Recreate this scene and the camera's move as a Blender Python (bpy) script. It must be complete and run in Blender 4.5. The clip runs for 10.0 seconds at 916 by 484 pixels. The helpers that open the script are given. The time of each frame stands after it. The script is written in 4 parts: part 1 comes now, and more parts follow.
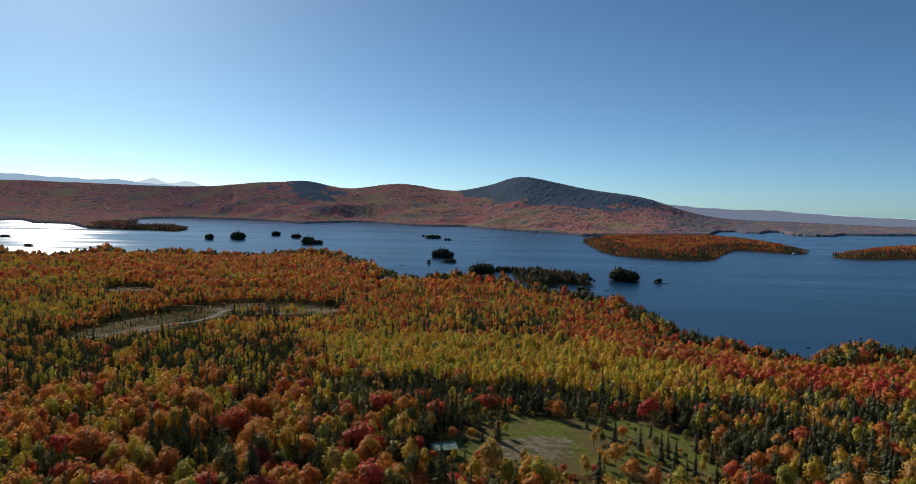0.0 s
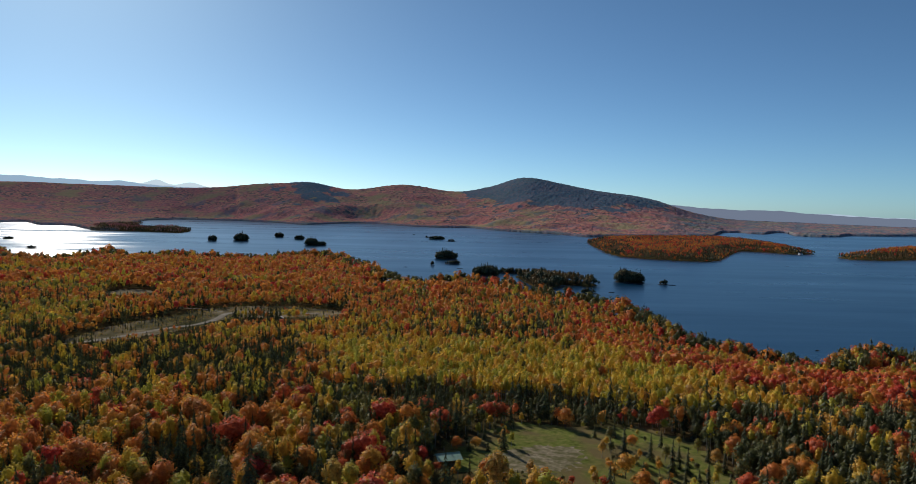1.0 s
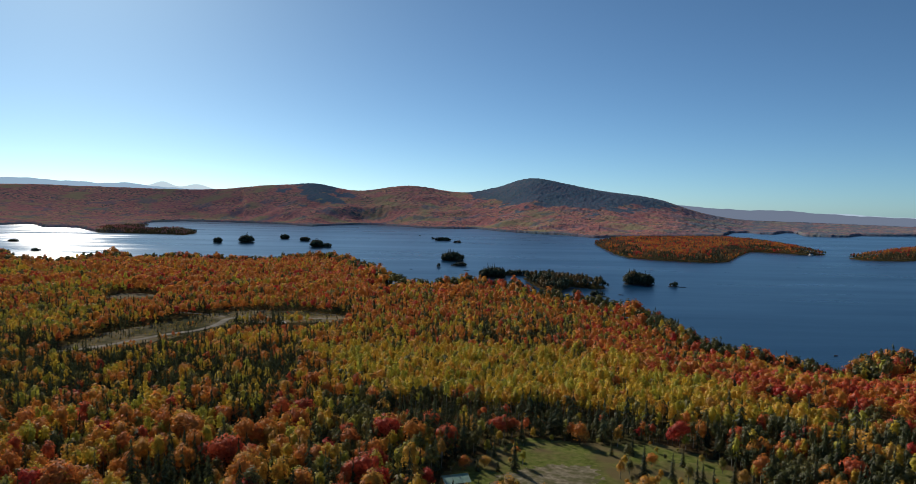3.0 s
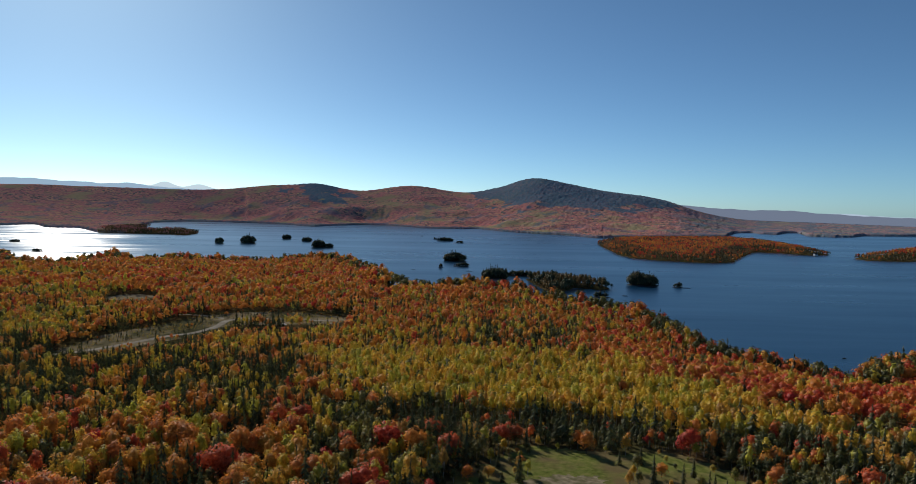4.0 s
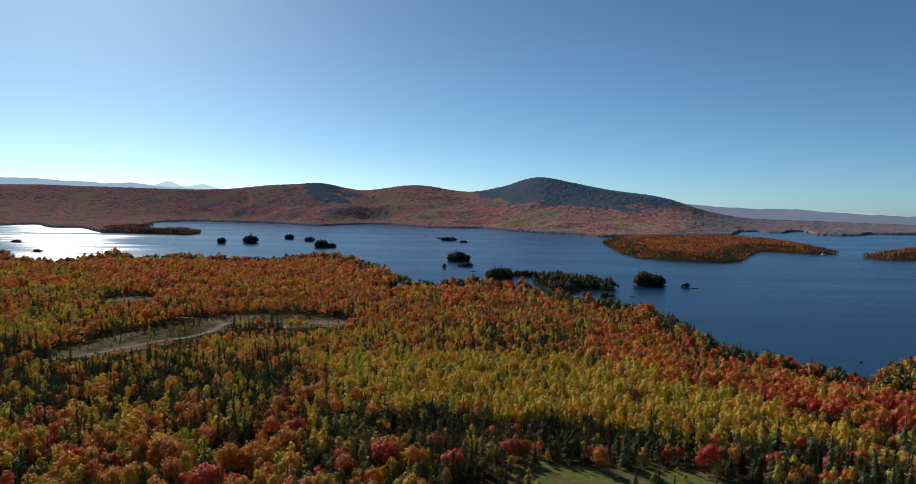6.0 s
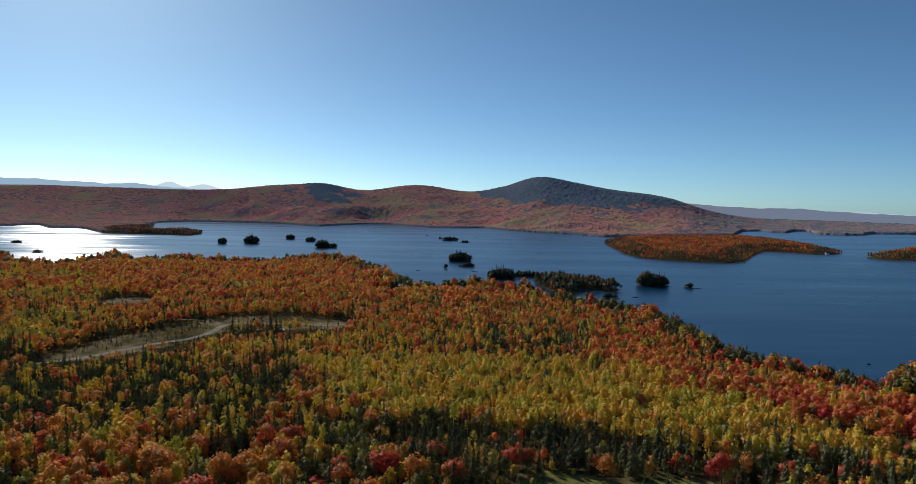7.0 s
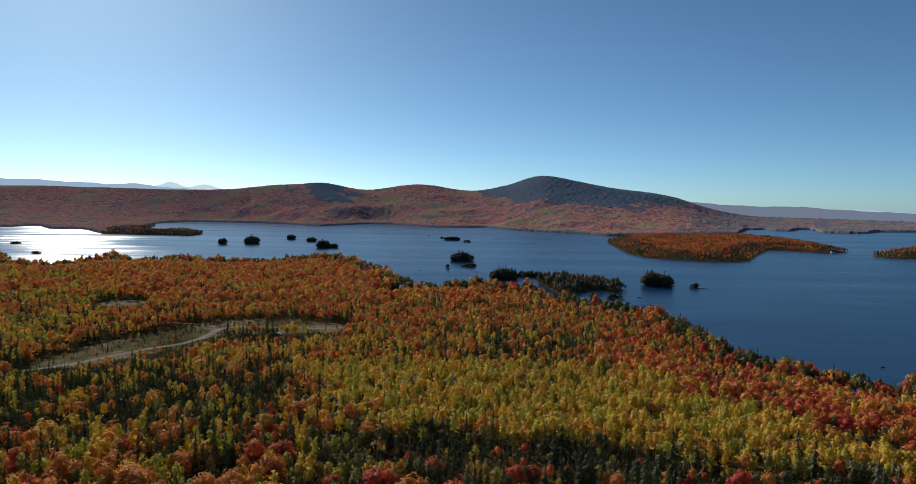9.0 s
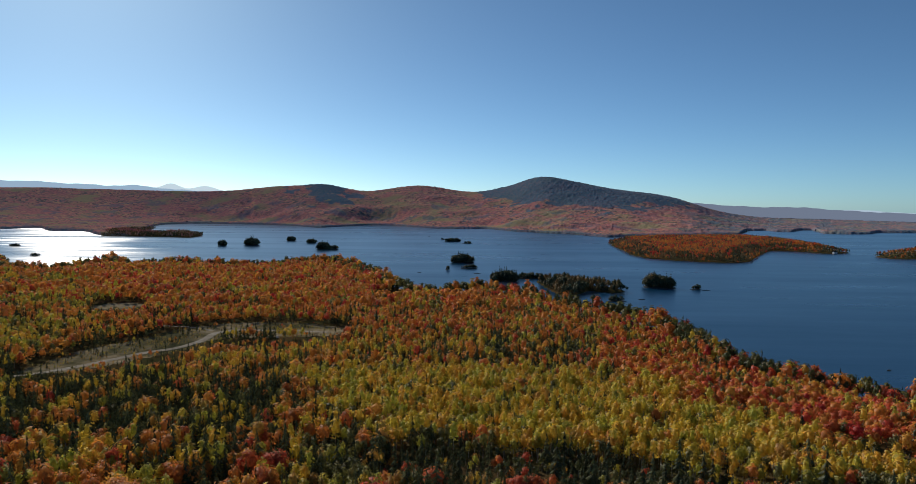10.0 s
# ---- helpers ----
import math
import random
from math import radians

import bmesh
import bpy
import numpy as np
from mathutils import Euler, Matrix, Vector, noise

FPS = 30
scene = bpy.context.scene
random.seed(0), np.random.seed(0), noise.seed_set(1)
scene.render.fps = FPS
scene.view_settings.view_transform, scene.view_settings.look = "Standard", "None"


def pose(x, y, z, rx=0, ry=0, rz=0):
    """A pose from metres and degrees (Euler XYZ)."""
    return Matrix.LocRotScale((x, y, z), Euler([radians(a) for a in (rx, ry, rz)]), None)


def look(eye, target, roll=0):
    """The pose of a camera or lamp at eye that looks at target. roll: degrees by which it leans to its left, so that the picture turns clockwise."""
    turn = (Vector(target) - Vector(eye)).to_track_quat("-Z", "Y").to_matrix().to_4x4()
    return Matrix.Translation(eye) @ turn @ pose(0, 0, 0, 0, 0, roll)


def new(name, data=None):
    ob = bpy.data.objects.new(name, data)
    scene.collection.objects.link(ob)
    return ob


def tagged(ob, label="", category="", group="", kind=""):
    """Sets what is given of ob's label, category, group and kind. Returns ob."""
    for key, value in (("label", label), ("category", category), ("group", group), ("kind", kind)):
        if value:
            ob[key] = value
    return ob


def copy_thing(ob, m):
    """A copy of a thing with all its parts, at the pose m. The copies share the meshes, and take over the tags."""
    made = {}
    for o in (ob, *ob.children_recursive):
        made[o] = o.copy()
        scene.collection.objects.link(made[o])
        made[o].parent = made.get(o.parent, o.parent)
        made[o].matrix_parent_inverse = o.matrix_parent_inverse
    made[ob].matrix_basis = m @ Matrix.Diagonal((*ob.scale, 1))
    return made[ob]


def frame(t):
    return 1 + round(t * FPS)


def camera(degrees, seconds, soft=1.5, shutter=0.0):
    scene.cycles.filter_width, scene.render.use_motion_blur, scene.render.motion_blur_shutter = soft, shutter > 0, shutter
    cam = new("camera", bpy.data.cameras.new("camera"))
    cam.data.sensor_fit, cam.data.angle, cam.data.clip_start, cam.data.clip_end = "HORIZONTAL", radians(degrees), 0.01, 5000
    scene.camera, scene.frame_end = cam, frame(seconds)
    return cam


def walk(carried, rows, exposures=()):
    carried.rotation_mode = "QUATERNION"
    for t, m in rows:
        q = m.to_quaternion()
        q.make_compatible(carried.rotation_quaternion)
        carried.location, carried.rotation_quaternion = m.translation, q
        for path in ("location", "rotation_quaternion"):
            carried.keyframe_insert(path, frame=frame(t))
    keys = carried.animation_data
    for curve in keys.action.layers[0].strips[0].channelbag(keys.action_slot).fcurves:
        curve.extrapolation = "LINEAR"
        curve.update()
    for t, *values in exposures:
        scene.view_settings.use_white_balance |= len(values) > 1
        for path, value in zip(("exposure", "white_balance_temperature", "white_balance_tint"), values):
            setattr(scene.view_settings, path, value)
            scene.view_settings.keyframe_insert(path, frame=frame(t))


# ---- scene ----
cam = camera(66.0, 10.0, soft=0.4)
PATH = [
    (0, (-0.032, 2.093, 113.72), (-0.147, 4.087, 113.613), 1.1),
    (0.5, (-0.337, 5.599, 114.045), (-0.457, 7.592, 113.94), 1.1),
    (1, (-0.655, 9.205, 114.329), (-0.78, 11.199, 114.224), 1.0),
    (1.5, (-0.984, 12.901, 114.574), (-1.114, 14.894, 114.47), 1.0),
    (2, (-1.319, 16.672, 114.784), (-1.452, 18.665, 114.681), 1.0),
    (2.5, (-1.657, 20.509, 114.964), (-1.795, 22.501, 114.861), 0.9),
    (4, (-2.659, 32.287, 115.353), (-2.808, 34.279, 115.25), 0.8),
    (4.5, (-2.978, 36.263, 115.446), (-3.13, 38.254, 115.343), 0.8),
    (5, (-3.284, 40.243, 115.527), (-3.438, 42.235, 115.423), 0.7),
    (5.5, (-3.573, 44.217, 115.598), (-3.73, 46.208, 115.493), 0.7),
    (7, (-4.307, 55.974, 115.797), (-4.471, 57.965, 115.691), 0.6),
    (7.5, (-4.496, 59.799, 115.871), (-4.662, 61.789, 115.763), 0.6),
    (8, (-4.653, 63.557, 115.954), (-4.82, 65.547, 115.846), 0.5),
    (8.5, (-4.773, 67.236, 116.051), (-4.941, 69.226, 115.942), 0.4),
    (9, (-4.853, 70.824, 116.166), (-5.023, 72.814, 116.058), 0.4),
    (9.5, (-4.89, 74.309, 116.301), (-5.061, 76.299, 116.194), 0.3),
    (10, (-4.88, 77.679, 116.46), (-5.052, 79.669, 116.355), 0.3),
]
walk(cam, [(t, look(eye, target, roll)) for t, eye, target, roll in PATH])

# ---- sky and sun ----
SUN_AZ, SUN_EL = -34.0, 27.0          # degrees from +y towards +x, and above the horizon
world = bpy.data.worlds.new("sky")
scene.world = world
world.use_nodes = True
wn = world.node_tree
sky = wn.nodes.new("ShaderNodeTexSky")
sky.sky_type = "NISHITA"
sky.sun_disc = False
sky.sun_elevation, sky.sun_rotation = radians(SUN_EL), radians(SUN_AZ)
sky.air_density, sky.dust_density, sky.ozone_density = 0.58, 0.75, 3.0
sky.altitude = 1200
cool = wn.nodes.new("ShaderNodeMix")
cool.data_type, cool.blend_type = "RGBA", "MULTIPLY"
cool.inputs[0].default_value, cool.inputs[7].default_value = 1.0, (0.75, 1.0, 1.03, 1)
wn.links.new(sky.outputs[0], cool.inputs[6])
wn.links.new(cool.outputs[2], wn.nodes["Background"].inputs[0])
wn.nodes["Background"].inputs[1].default_value = 0.061
sun_data = bpy.data.lights.new("sun", "SUN")
sun_data.energy, sun_data.angle, sun_data.color = 5.0, radians(0.53), (1.0, 0.93, 0.82)
sun = new("sun", sun_data)
sun_way = Vector((math.sin(radians(SUN_AZ)) * math.cos(radians(SUN_EL)), math.cos(radians(SUN_AZ)) * math.cos(radians(SUN_EL)), math.sin(radians(SUN_EL))))
sun.matrix_world = look(sun_way * 300, (0, 0, 0))
scene.view_settings.exposure = 0.45

rng = np.random.default_rng(7)


# ---- materials ----
def material(name):
    m = bpy.data.materials.new(name)
    m.use_nodes = True
    m.node_tree.nodes.clear()
    return m, m.node_tree


def node(nt, kind, **values):
    n = nt.nodes.new("ShaderNode" + kind)
    for k, v in values.items():
        n.inputs[k.replace("_", " ")].default_value = v
    return n


def ramp(nt, source, stops):
    n = nt.nodes.new("ShaderNodeValToRGB")
    els = n.color_ramp.elements
    while len(els) < len(stops):
        els.new(0.5)
    for e, (at, col) in zip(els, stops):
        e.position, e.color = at, (*col, 1)
    nt.links.new(source, n.inputs[0])
    return n.outputs[0]


def noise_of(nt, scale, detail=3.0, rough=0.55, coords="Object"):
    co = nt.nodes.new("ShaderNodeTexCoord")
    n = node(nt, "TexNoise", Scale=scale, Detail=detail, Roughness=rough)
    nt.links.new(co.outputs[coords], n.inputs["Vector"])
    return n.outputs[0]


def mixed(nt, fac, a, b, kind="MIX"):
    n = nt.nodes.new("ShaderNodeMix")
    n.data_type, n.blend_type = "RGBA", kind
    for sock, v in ((n.inputs[0], fac), (n.inputs[6], a), (n.inputs[7], b)):
        if isinstance(v, bpy.types.NodeSocket):
            nt.links.new(v, sock)
        elif isinstance(v, tuple):
            sock.default_value = (*v, 1)
        else:
            sock.default_value = v
    return n.outputs[2]


def leaf_material(name, stops, joined, through_light=0.4, grain=0.3, airy=0.18):
    """Foliage: one tone a tree, finer changes from clump to clump, light that comes through the leaves."""
    m, nt = material(name)
    if joined:
        tone = nt.nodes.new("ShaderNodeAttribute")
        tone.attribute_name = "tree_tone"
        tone = tone.outputs["Fac"]
    else:
        tone = nt.nodes.new("ShaderNodeObjectInfo").outputs["Random"]
    col = ramp(nt, tone, stops)
    isle = nt.nodes.new("ShaderNodeNewGeometry").outputs["Random Per Island"]
    spread = ramp(nt, isle, [(0.0, (0.55, 0.52, 0.5)), (0.5, (0.95, 0.95, 0.95)), (1.0, (1.35, 1.3, 1.2))])
    col = mixed(nt, grain, col, mixed(nt, 1.0, col, spread, "MULTIPLY"))
    spray = ramp(nt, noise_of(nt, 1.3, 3.0, 0.7), [(0.34, (0.82, 0.80, 0.78)), (0.5, (1.0, 1.0, 1.0)), (0.66, (1.12, 1.11, 1.08))])
    col = mixed(nt, 1.0, col, spray, "MULTIPLY")
    flat = node(nt, "BsdfDiffuse", Roughness=0.6)
    thin = nt.nodes.new("ShaderNodeBsdfTranslucent")
    gloss = node(nt, "BsdfGlossy", Roughness=0.55, Color=(0.8, 0.8, 0.8, 1))
    nt.links.new(col, flat.inputs["Color"])
    nt.links.new(col, thin.inputs["Color"])
    a = node(nt, "MixShader", Fac=through_light)
    nt.links.new(flat.outputs[0], a.inputs[1])
    nt.links.new(thin.outputs[0], a.inputs[2])
    b = node(nt, "MixShader", Fac=0.015)
    nt.links.new(a.outputs[0], b.inputs[1])
    nt.links.new(gloss.outputs[0], b.inputs[2])
    # small gaps between the leaves of a spray
    gaps = nt.nodes.new("ShaderNodeMapRange")
    for k, v in ((1, 0.40), (2, 0.60), (3, 0.0), (4, 2 * airy)):
        gaps.inputs[k].default_value = v
    nt.links.new(noise_of(nt, 3.5, 1.0), gaps.inputs[0])
    c = nt.nodes.new("ShaderNodeMixShader")
    nt.links.new(gaps.outputs[0], c.inputs[0])
    nt.links.new(b.outputs[0], c.inputs[1])
    nt.links.new(nt.nodes.new("ShaderNodeBsdfTransparent").outputs[0], c.inputs[2])
    out = nt.nodes.new("ShaderNodeOutputMaterial")
    nt.links.new(c.outputs[0], out.inputs[0])
    return m


def surface(name, stops, scale, detail=4.0, rough=0.85, bump=0.0, metal=0.0, second=None, bump_scale=None):
    """An opaque surface: a colour ramp over noise, a second noise for stains, bump."""
    m, nt = material(name)
    matt = rough >= 0.8
    b = node(nt, "BsdfDiffuse", Roughness=0.6) if matt else node(nt, "BsdfPrincipled", Roughness=rough, Metallic=metal)
    col = ramp(nt, noise_of(nt, scale, detail), stops)
    if second:
        at, tint, fac = second
        stain = ramp(nt, noise_of(nt, at, 2.0), [(0.42, (0, 0, 0)), (0.62, (fac, fac, fac))])
        col = mixed(nt, stain, col, tint)
    nt.links.new(col, b.inputs["Color" if matt else "Base Color"])
    if bump:
        n = node(nt, "Bump", Strength=0.6, Distance=bump)
        nt.links.new(noise_of(nt, bump_scale or scale * 3, 5.0), n.inputs["Height"])
        nt.links.new(n.outputs[0], b.inputs["Normal"])
    out = nt.nodes.new("ShaderNodeOutputMaterial")
    nt.links.new(b.outputs[0], out.inputs[0])
    return m


CRIMSON, RED, RUST, ORANGE = (0.44, 0.046, 0.036), (0.50, 0.100, 0.040), (0.50, 0.165, 0.042), (0.58, 0.25, 0.042)
OCHRE, GOLD, YELLOW, LIME = (0.40, 0.225, 0.055), (0.58, 0.325, 0.044), (0.55, 0.395, 0.044), (0.39, 0.365, 0.048)
OLIVE, GREEN, DARK, DEEP = (0.17, 0.150, 0.052), (0.085, 0.092, 0.034), (0.064, 0.074, 0.030), (0.040, 0.048, 0.022)
TONES = {
    "red_maple": [(0.0, CRIMSON), (0.45, RED), (1.0, RUST)],
    "orange_maple": [(0.0, RUST), (0.35, (0.53, 0.205, 0.042)), (0.7, ORANGE), (1.0, (0.53, 0.29, 0.05))],
    "aspen": [(0.0, OCHRE), (0.35, GOLD), (0.68, YELLOW), (1.0, LIME)],
    "birch": [(0.0, OCHRE), (0.28, LIME), (0.6, OLIVE), (1.0, GREEN)],
    "spruce": [(0.0, DEEP), (0.6, DARK), (1.0, (0.095, 0.105, 0.045))],
}
LEAF = {k: leaf_material(k + "_leaves", v, False, 0.2 if k == "spruce" else 0.36) for k, v in TONES.items()}
LEAF_MANY = {k: leaf_material(k + "_forest_leaves", v, True, 0.2 if k == "spruce" else 0.36) for k, v in TONES.items()}
BARK = surface("grey_bark", [(0.3, (0.05, 0.042, 0.035)), (0.7, (0.13, 0.115, 0.10))], 3.0, bump=0.02)
PALE_BARK = surface("pale_bark", [(0.3, (0.16, 0.15, 0.12)), (0.7, (0.42, 0.40, 0.35))], 2.0, bump=0.01)
SOIL = surface("forest_floor", [(0.3, (0.045, 0.033, 0.018)), (0.55, (0.10, 0.065, 0.03)), (0.75, (0.15, 0.09, 0.035))], 0.35, 6.0, 0.95, 0.25, second=(0.03, (0.05, 0.055, 0.022), 0.7))
GRASS = surface("meadow_grass", [(0.25, (0.07, 0.085, 0.02)), (0.5, (0.14, 0.16, 0.04)), (0.75, (0.23, 0.21, 0.075))], 0.5, 7.0, 0.95, 0.12, second=(0.07, (0.16, 0.12, 0.06), 0.9), bump_scale=4.0)
GRAVEL = surface("pale_gravel", [(0.3, (0.15, 0.125, 0.08)), (0.55, (0.28, 0.235, 0.155)), (0.8, (0.42, 0.36, 0.25))], 0.6, 7.0, 0.95, 0.08, second=(0.22, (0.11, 0.105, 0.045), 0.85), bump_scale=3.0)
DIRT = surface("dirt_road_gravel", [(0.3, (0.32, 0.28, 0.22)), (0.7, (0.50, 0.44, 0.35))], 0.5, 6.0, 0.95, 0.05, second=(0.06, (0.20, 0.16, 0.11), 0.5))
BRUSH = surface("dry_brush_ground", [(0.25, (0.12, 0.105, 0.055)), (0.5, (0.28, 0.22, 0.135)), (0.75, (0.44, 0.35, 0.22))], 0.18, 7.0, 0.95, 0.5, second=(0.025, (0.045, 0.05, 0.02), 0.8))
ROCK = surface("shore_rock", [(0.3, (0.035, 0.033, 0.03)), (0.7, (0.11, 0.105, 0.095))], 0.8, 6.0, 0.9, 0.2)


def water_material():
    """Lake water: a dark blue body under a wind-roughened mirror."""
    m, nt = material("lake_water")
    body = node(nt, "BsdfDiffuse", Color=(0.004, 0.023, 0.056, 1))
    mirror = node(nt, "BsdfGlossy", Color=(1, 1, 1, 1))
    mirror.distribution = "BECKMANN"
    co = nt.nodes.new("ShaderNodeTexCoord")
    # wind streaks: long soft patches of rougher and smoother water
    mp = nt.nodes.new("ShaderNodeMapping")
    mp.inputs["Scale"].default_value, mp.inputs["Rotation"].default_value = (0.0016, 0.009, 1), (0, 0, radians(-14))
    nt.links.new(co.outputs["Object"], mp.inputs["Vector"])
    streak = node(nt, "TexNoise", Scale=1.0, Detail=5.0, Roughness=0.62)
    nt.links.new(mp.outputs[0], streak.inputs["Vector"])
    rg = nt.nodes.new("ShaderNodeMapRange")
    for k, v in ((1, 0.35), (2, 0.65), (3, 0.265), (4, 0.325)):
        rg.inputs[k].default_value = v
    nt.links.new(streak.outputs[0], rg.inputs[0])
    nt.links.new(rg.outputs[0], mirror.inputs["Roughness"])
    waves = node(nt, "TexNoise", Scale=0.22, Detail=5.0, Roughness=0.65)
    nt.links.new(co.outputs["Object"], waves.inputs["Vector"])
    bp = node(nt, "Bump", Strength=1.0, Distance=0.09)
    nt.links.new(waves.outputs[0], bp.inputs["Height"])
    nt.links.new(bp.outputs[0], mirror.inputs["Normal"])
    fres = node(nt, "Fresnel", IOR=1.333)
    part_of = nt.nodes.new("ShaderNodeMath")
    part_of.operation = "MULTIPLY"
    mp2 = nt.nodes.new("ShaderNodeMapping")
    mp2.inputs["Scale"].default_value, mp2.inputs["Rotation"].default_value = (0.0011, 0.006, 1), (0, 0, radians(11))
    nt.links.new(co.outputs["Object"], mp2.inputs["Vector"])
    gust = node(nt, "TexNoise", Scale=1.0, Detail=7.0, Roughness=0.68)
    nt.links.new(mp2.outputs[0], gust.inputs["Vector"])
    calm = nt.nodes.new("ShaderNodeMapRange")
    for k, v in ((1, 0.3), (2, 0.72), (3, 0.53), (4, 0.80)):
        calm.inputs[k].default_value = v
    nt.links.new(gust.outputs[0], calm.inputs[0])
    nt.links.new(calm.outputs[0], part_of.inputs[1])
    nt.links.new(fres.outputs[0], part_of.inputs[0])
    mix = nt.nodes.new("ShaderNodeMixShader")
    nt.links.new(part_of.outputs[0], mix.inputs[0])
    nt.links.new(body.outputs[0], mix.inputs[1])
    nt.links.new(mirror.outputs[0], mix.inputs[2])
    out = nt.nodes.new("ShaderNodeOutputMaterial")
    nt.links.new(mix.outputs[0], out.inputs[0])
    return m


def hill_material():
    """Autumn forest seen from kilometres away, distance haze put into its colours: crowns of mixed colours, dark
    conifers high up on the two dark tops.
    """
    m, nt = material("haze_tinted_autumn_forest")
    b = node(nt, "BsdfDiffuse", Roughness=0.7)
    co = nt.nodes.new("ShaderNodeTexCoord")
    cell = node(nt, "TexVoronoi", Scale=0.07)
    nt.links.new(co.outputs["Object"], cell.inputs["Vector"])
    sep = nt.nodes.new("ShaderNodeSeparateColor")
    nt.links.new(cell.outputs["Color"], sep.inputs[0])
    col = ramp(nt, sep.outputs[0], [(0.0, (0.09, 0.10, 0.10)), (0.3, (0.25, 0.20, 0.18)), (0.5, (0.50, 0.24, 0.19)), (0.75, (0.53, 0.21, 0.19)), (1.0, (0.58, 0.37, 0.20))])
    patch = ramp(nt, noise_of(nt, 0.006, 4.0), [(0.38, (0.0, 0.0, 0.0)), (0.62, (0.6, 0.6, 0.6))])
    col = mixed(nt, patch, col, (0.50, 0.19, 0.185))
    green = ramp(nt, noise_of(nt, 0.0045, 5.0, 0.6), [(0.5, (0.0, 0.0, 0.0)), (0.64, (0.85, 0.85, 0.85))])
    col = mixed(nt, green, col, (0.36, 0.31, 0.17))
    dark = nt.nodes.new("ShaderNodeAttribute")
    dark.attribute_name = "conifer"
    # the conifers' blue-grey has the haze mixed in
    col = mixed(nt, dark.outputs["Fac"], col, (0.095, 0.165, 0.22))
    nt.links.new(col, b.inputs["Color"])
    out = nt.nodes.new("ShaderNodeOutputMaterial")
    nt.links.new(b.outputs[0], out.inputs[0])
    return m


HILL = hill_material()


def backdrop_glow_material(name, col, strength):
    # glows by itself: the haze of distance is in the emission colour
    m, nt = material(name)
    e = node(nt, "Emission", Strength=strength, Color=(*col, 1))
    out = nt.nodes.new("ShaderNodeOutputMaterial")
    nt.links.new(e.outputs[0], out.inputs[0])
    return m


# ---- mesh helpers ----
def mesh_object(name, verts, faces, mats, slots=None, parent=None, label="", tone=None, smooth=False, tone_name="tree_tone", normals=None):
    """One mesh from arrays; faces of one size as an (n, k) array. normals: one a corner point, for foliage that shades as a rounded mass."""
    me = bpy.data.meshes.new(name)
    verts, faces = np.asarray(verts, np.float32), np.asarray(faces, np.int32)
    n, k = faces.shape
    me.vertices.add(len(verts))
    me.vertices.foreach_set("co", verts.ravel())
    me.loops.add(n * k)
    me.loops.foreach_set("vertex_index", faces.ravel())
    me.polygons.add(n)
    me.polygons.foreach_set("loop_start", np.arange(0, n * k, k, dtype=np.int32))
    for m in mats:
        me.materials.append(m)
    if slots is not None:
        me.polygons.foreach_set("material_index", np.asarray(slots, np.int32))
    if tone is not None:
        at = me.attributes.new(tone_name, "FLOAT", "POINT" if len(tone) == len(verts) else "FACE")
        at.data.foreach_set("value", np.asarray(tone, np.float32))
    me.polygons.foreach_set("use_smooth", np.full(n, smooth or normals is not None))
    if normals is not None:
        me.attributes.new("custom_normal", "FLOAT_VECTOR", "POINT").data.foreach_set("vector", np.asarray(normals, np.float32).ravel())
    me.update(calc_edges=True)
    ob = new(name, me)
    ob.parent = parent
    if label:
        ob["label"] = label
    return ob


def part(name, bm, mat, parent, label=""):
    me = bpy.data.meshes.new(name)
    bm.to_mesh(me)
    bm.free()
    me.materials.append(mat)
    ob = new(name, me)
    ob.parent = parent
    if label:
        ob["label"] = label
    return ob


def inside(poly, x, y):
    px, py = np.asarray(poly, float).T
    hit = np.zeros(np.shape(x), bool)
    for i in range(len(px)):
        j = i - 1
        cross = (py[i] > y) != (py[j] > y)
        with np.errstate(divide="ignore", invalid="ignore"):
            hit ^= cross & (x < (px[j] - px[i]) * (y - py[i]) / (py[j] - py[i]) + px[i])
    return hit


def edge_distance(poly, x, y, closed=True):
    p = np.asarray(poly, float)
    best = np.full(np.shape(x), 1e9)
    for i in range(0 if closed else 1, len(p)):
        a, b = p[i - 1], p[i]
        d = b - a
        t = np.clip(((x - a[0]) * d[0] + (y - a[1]) * d[1]) / max(d @ d, 1e-9), 0, 1)
        best = np.minimum(best, np.hypot(x - a[0] - t * d[0], y - a[1] - t * d[1]))
    return best


def ripple(x, y, size, seed=0):
    """Smooth noise between 0 and 1, from sums of crossed waves."""
    r = np.random.default_rng(seed)
    out = np.zeros(np.shape(x))
    for k in range(9):
        a, f, p = r.uniform(0, 6.28), r.uniform(0.6, 1.8) / size * 6.28, r.uniform(0, 6.28)
        out = out + np.sin(f * (x * np.cos(a) + y * np.sin(a)) + p + 1.3 * np.sin(0.5 * f * (y * np.cos(a) - x * np.sin(a)) + 2 * p))
    return np.clip(0.5 + out / 9.0, 0, 1)


def smoothstep(v):
    v = np.clip(v, 0, 1)
    return v * v * (3 - 2 * v)


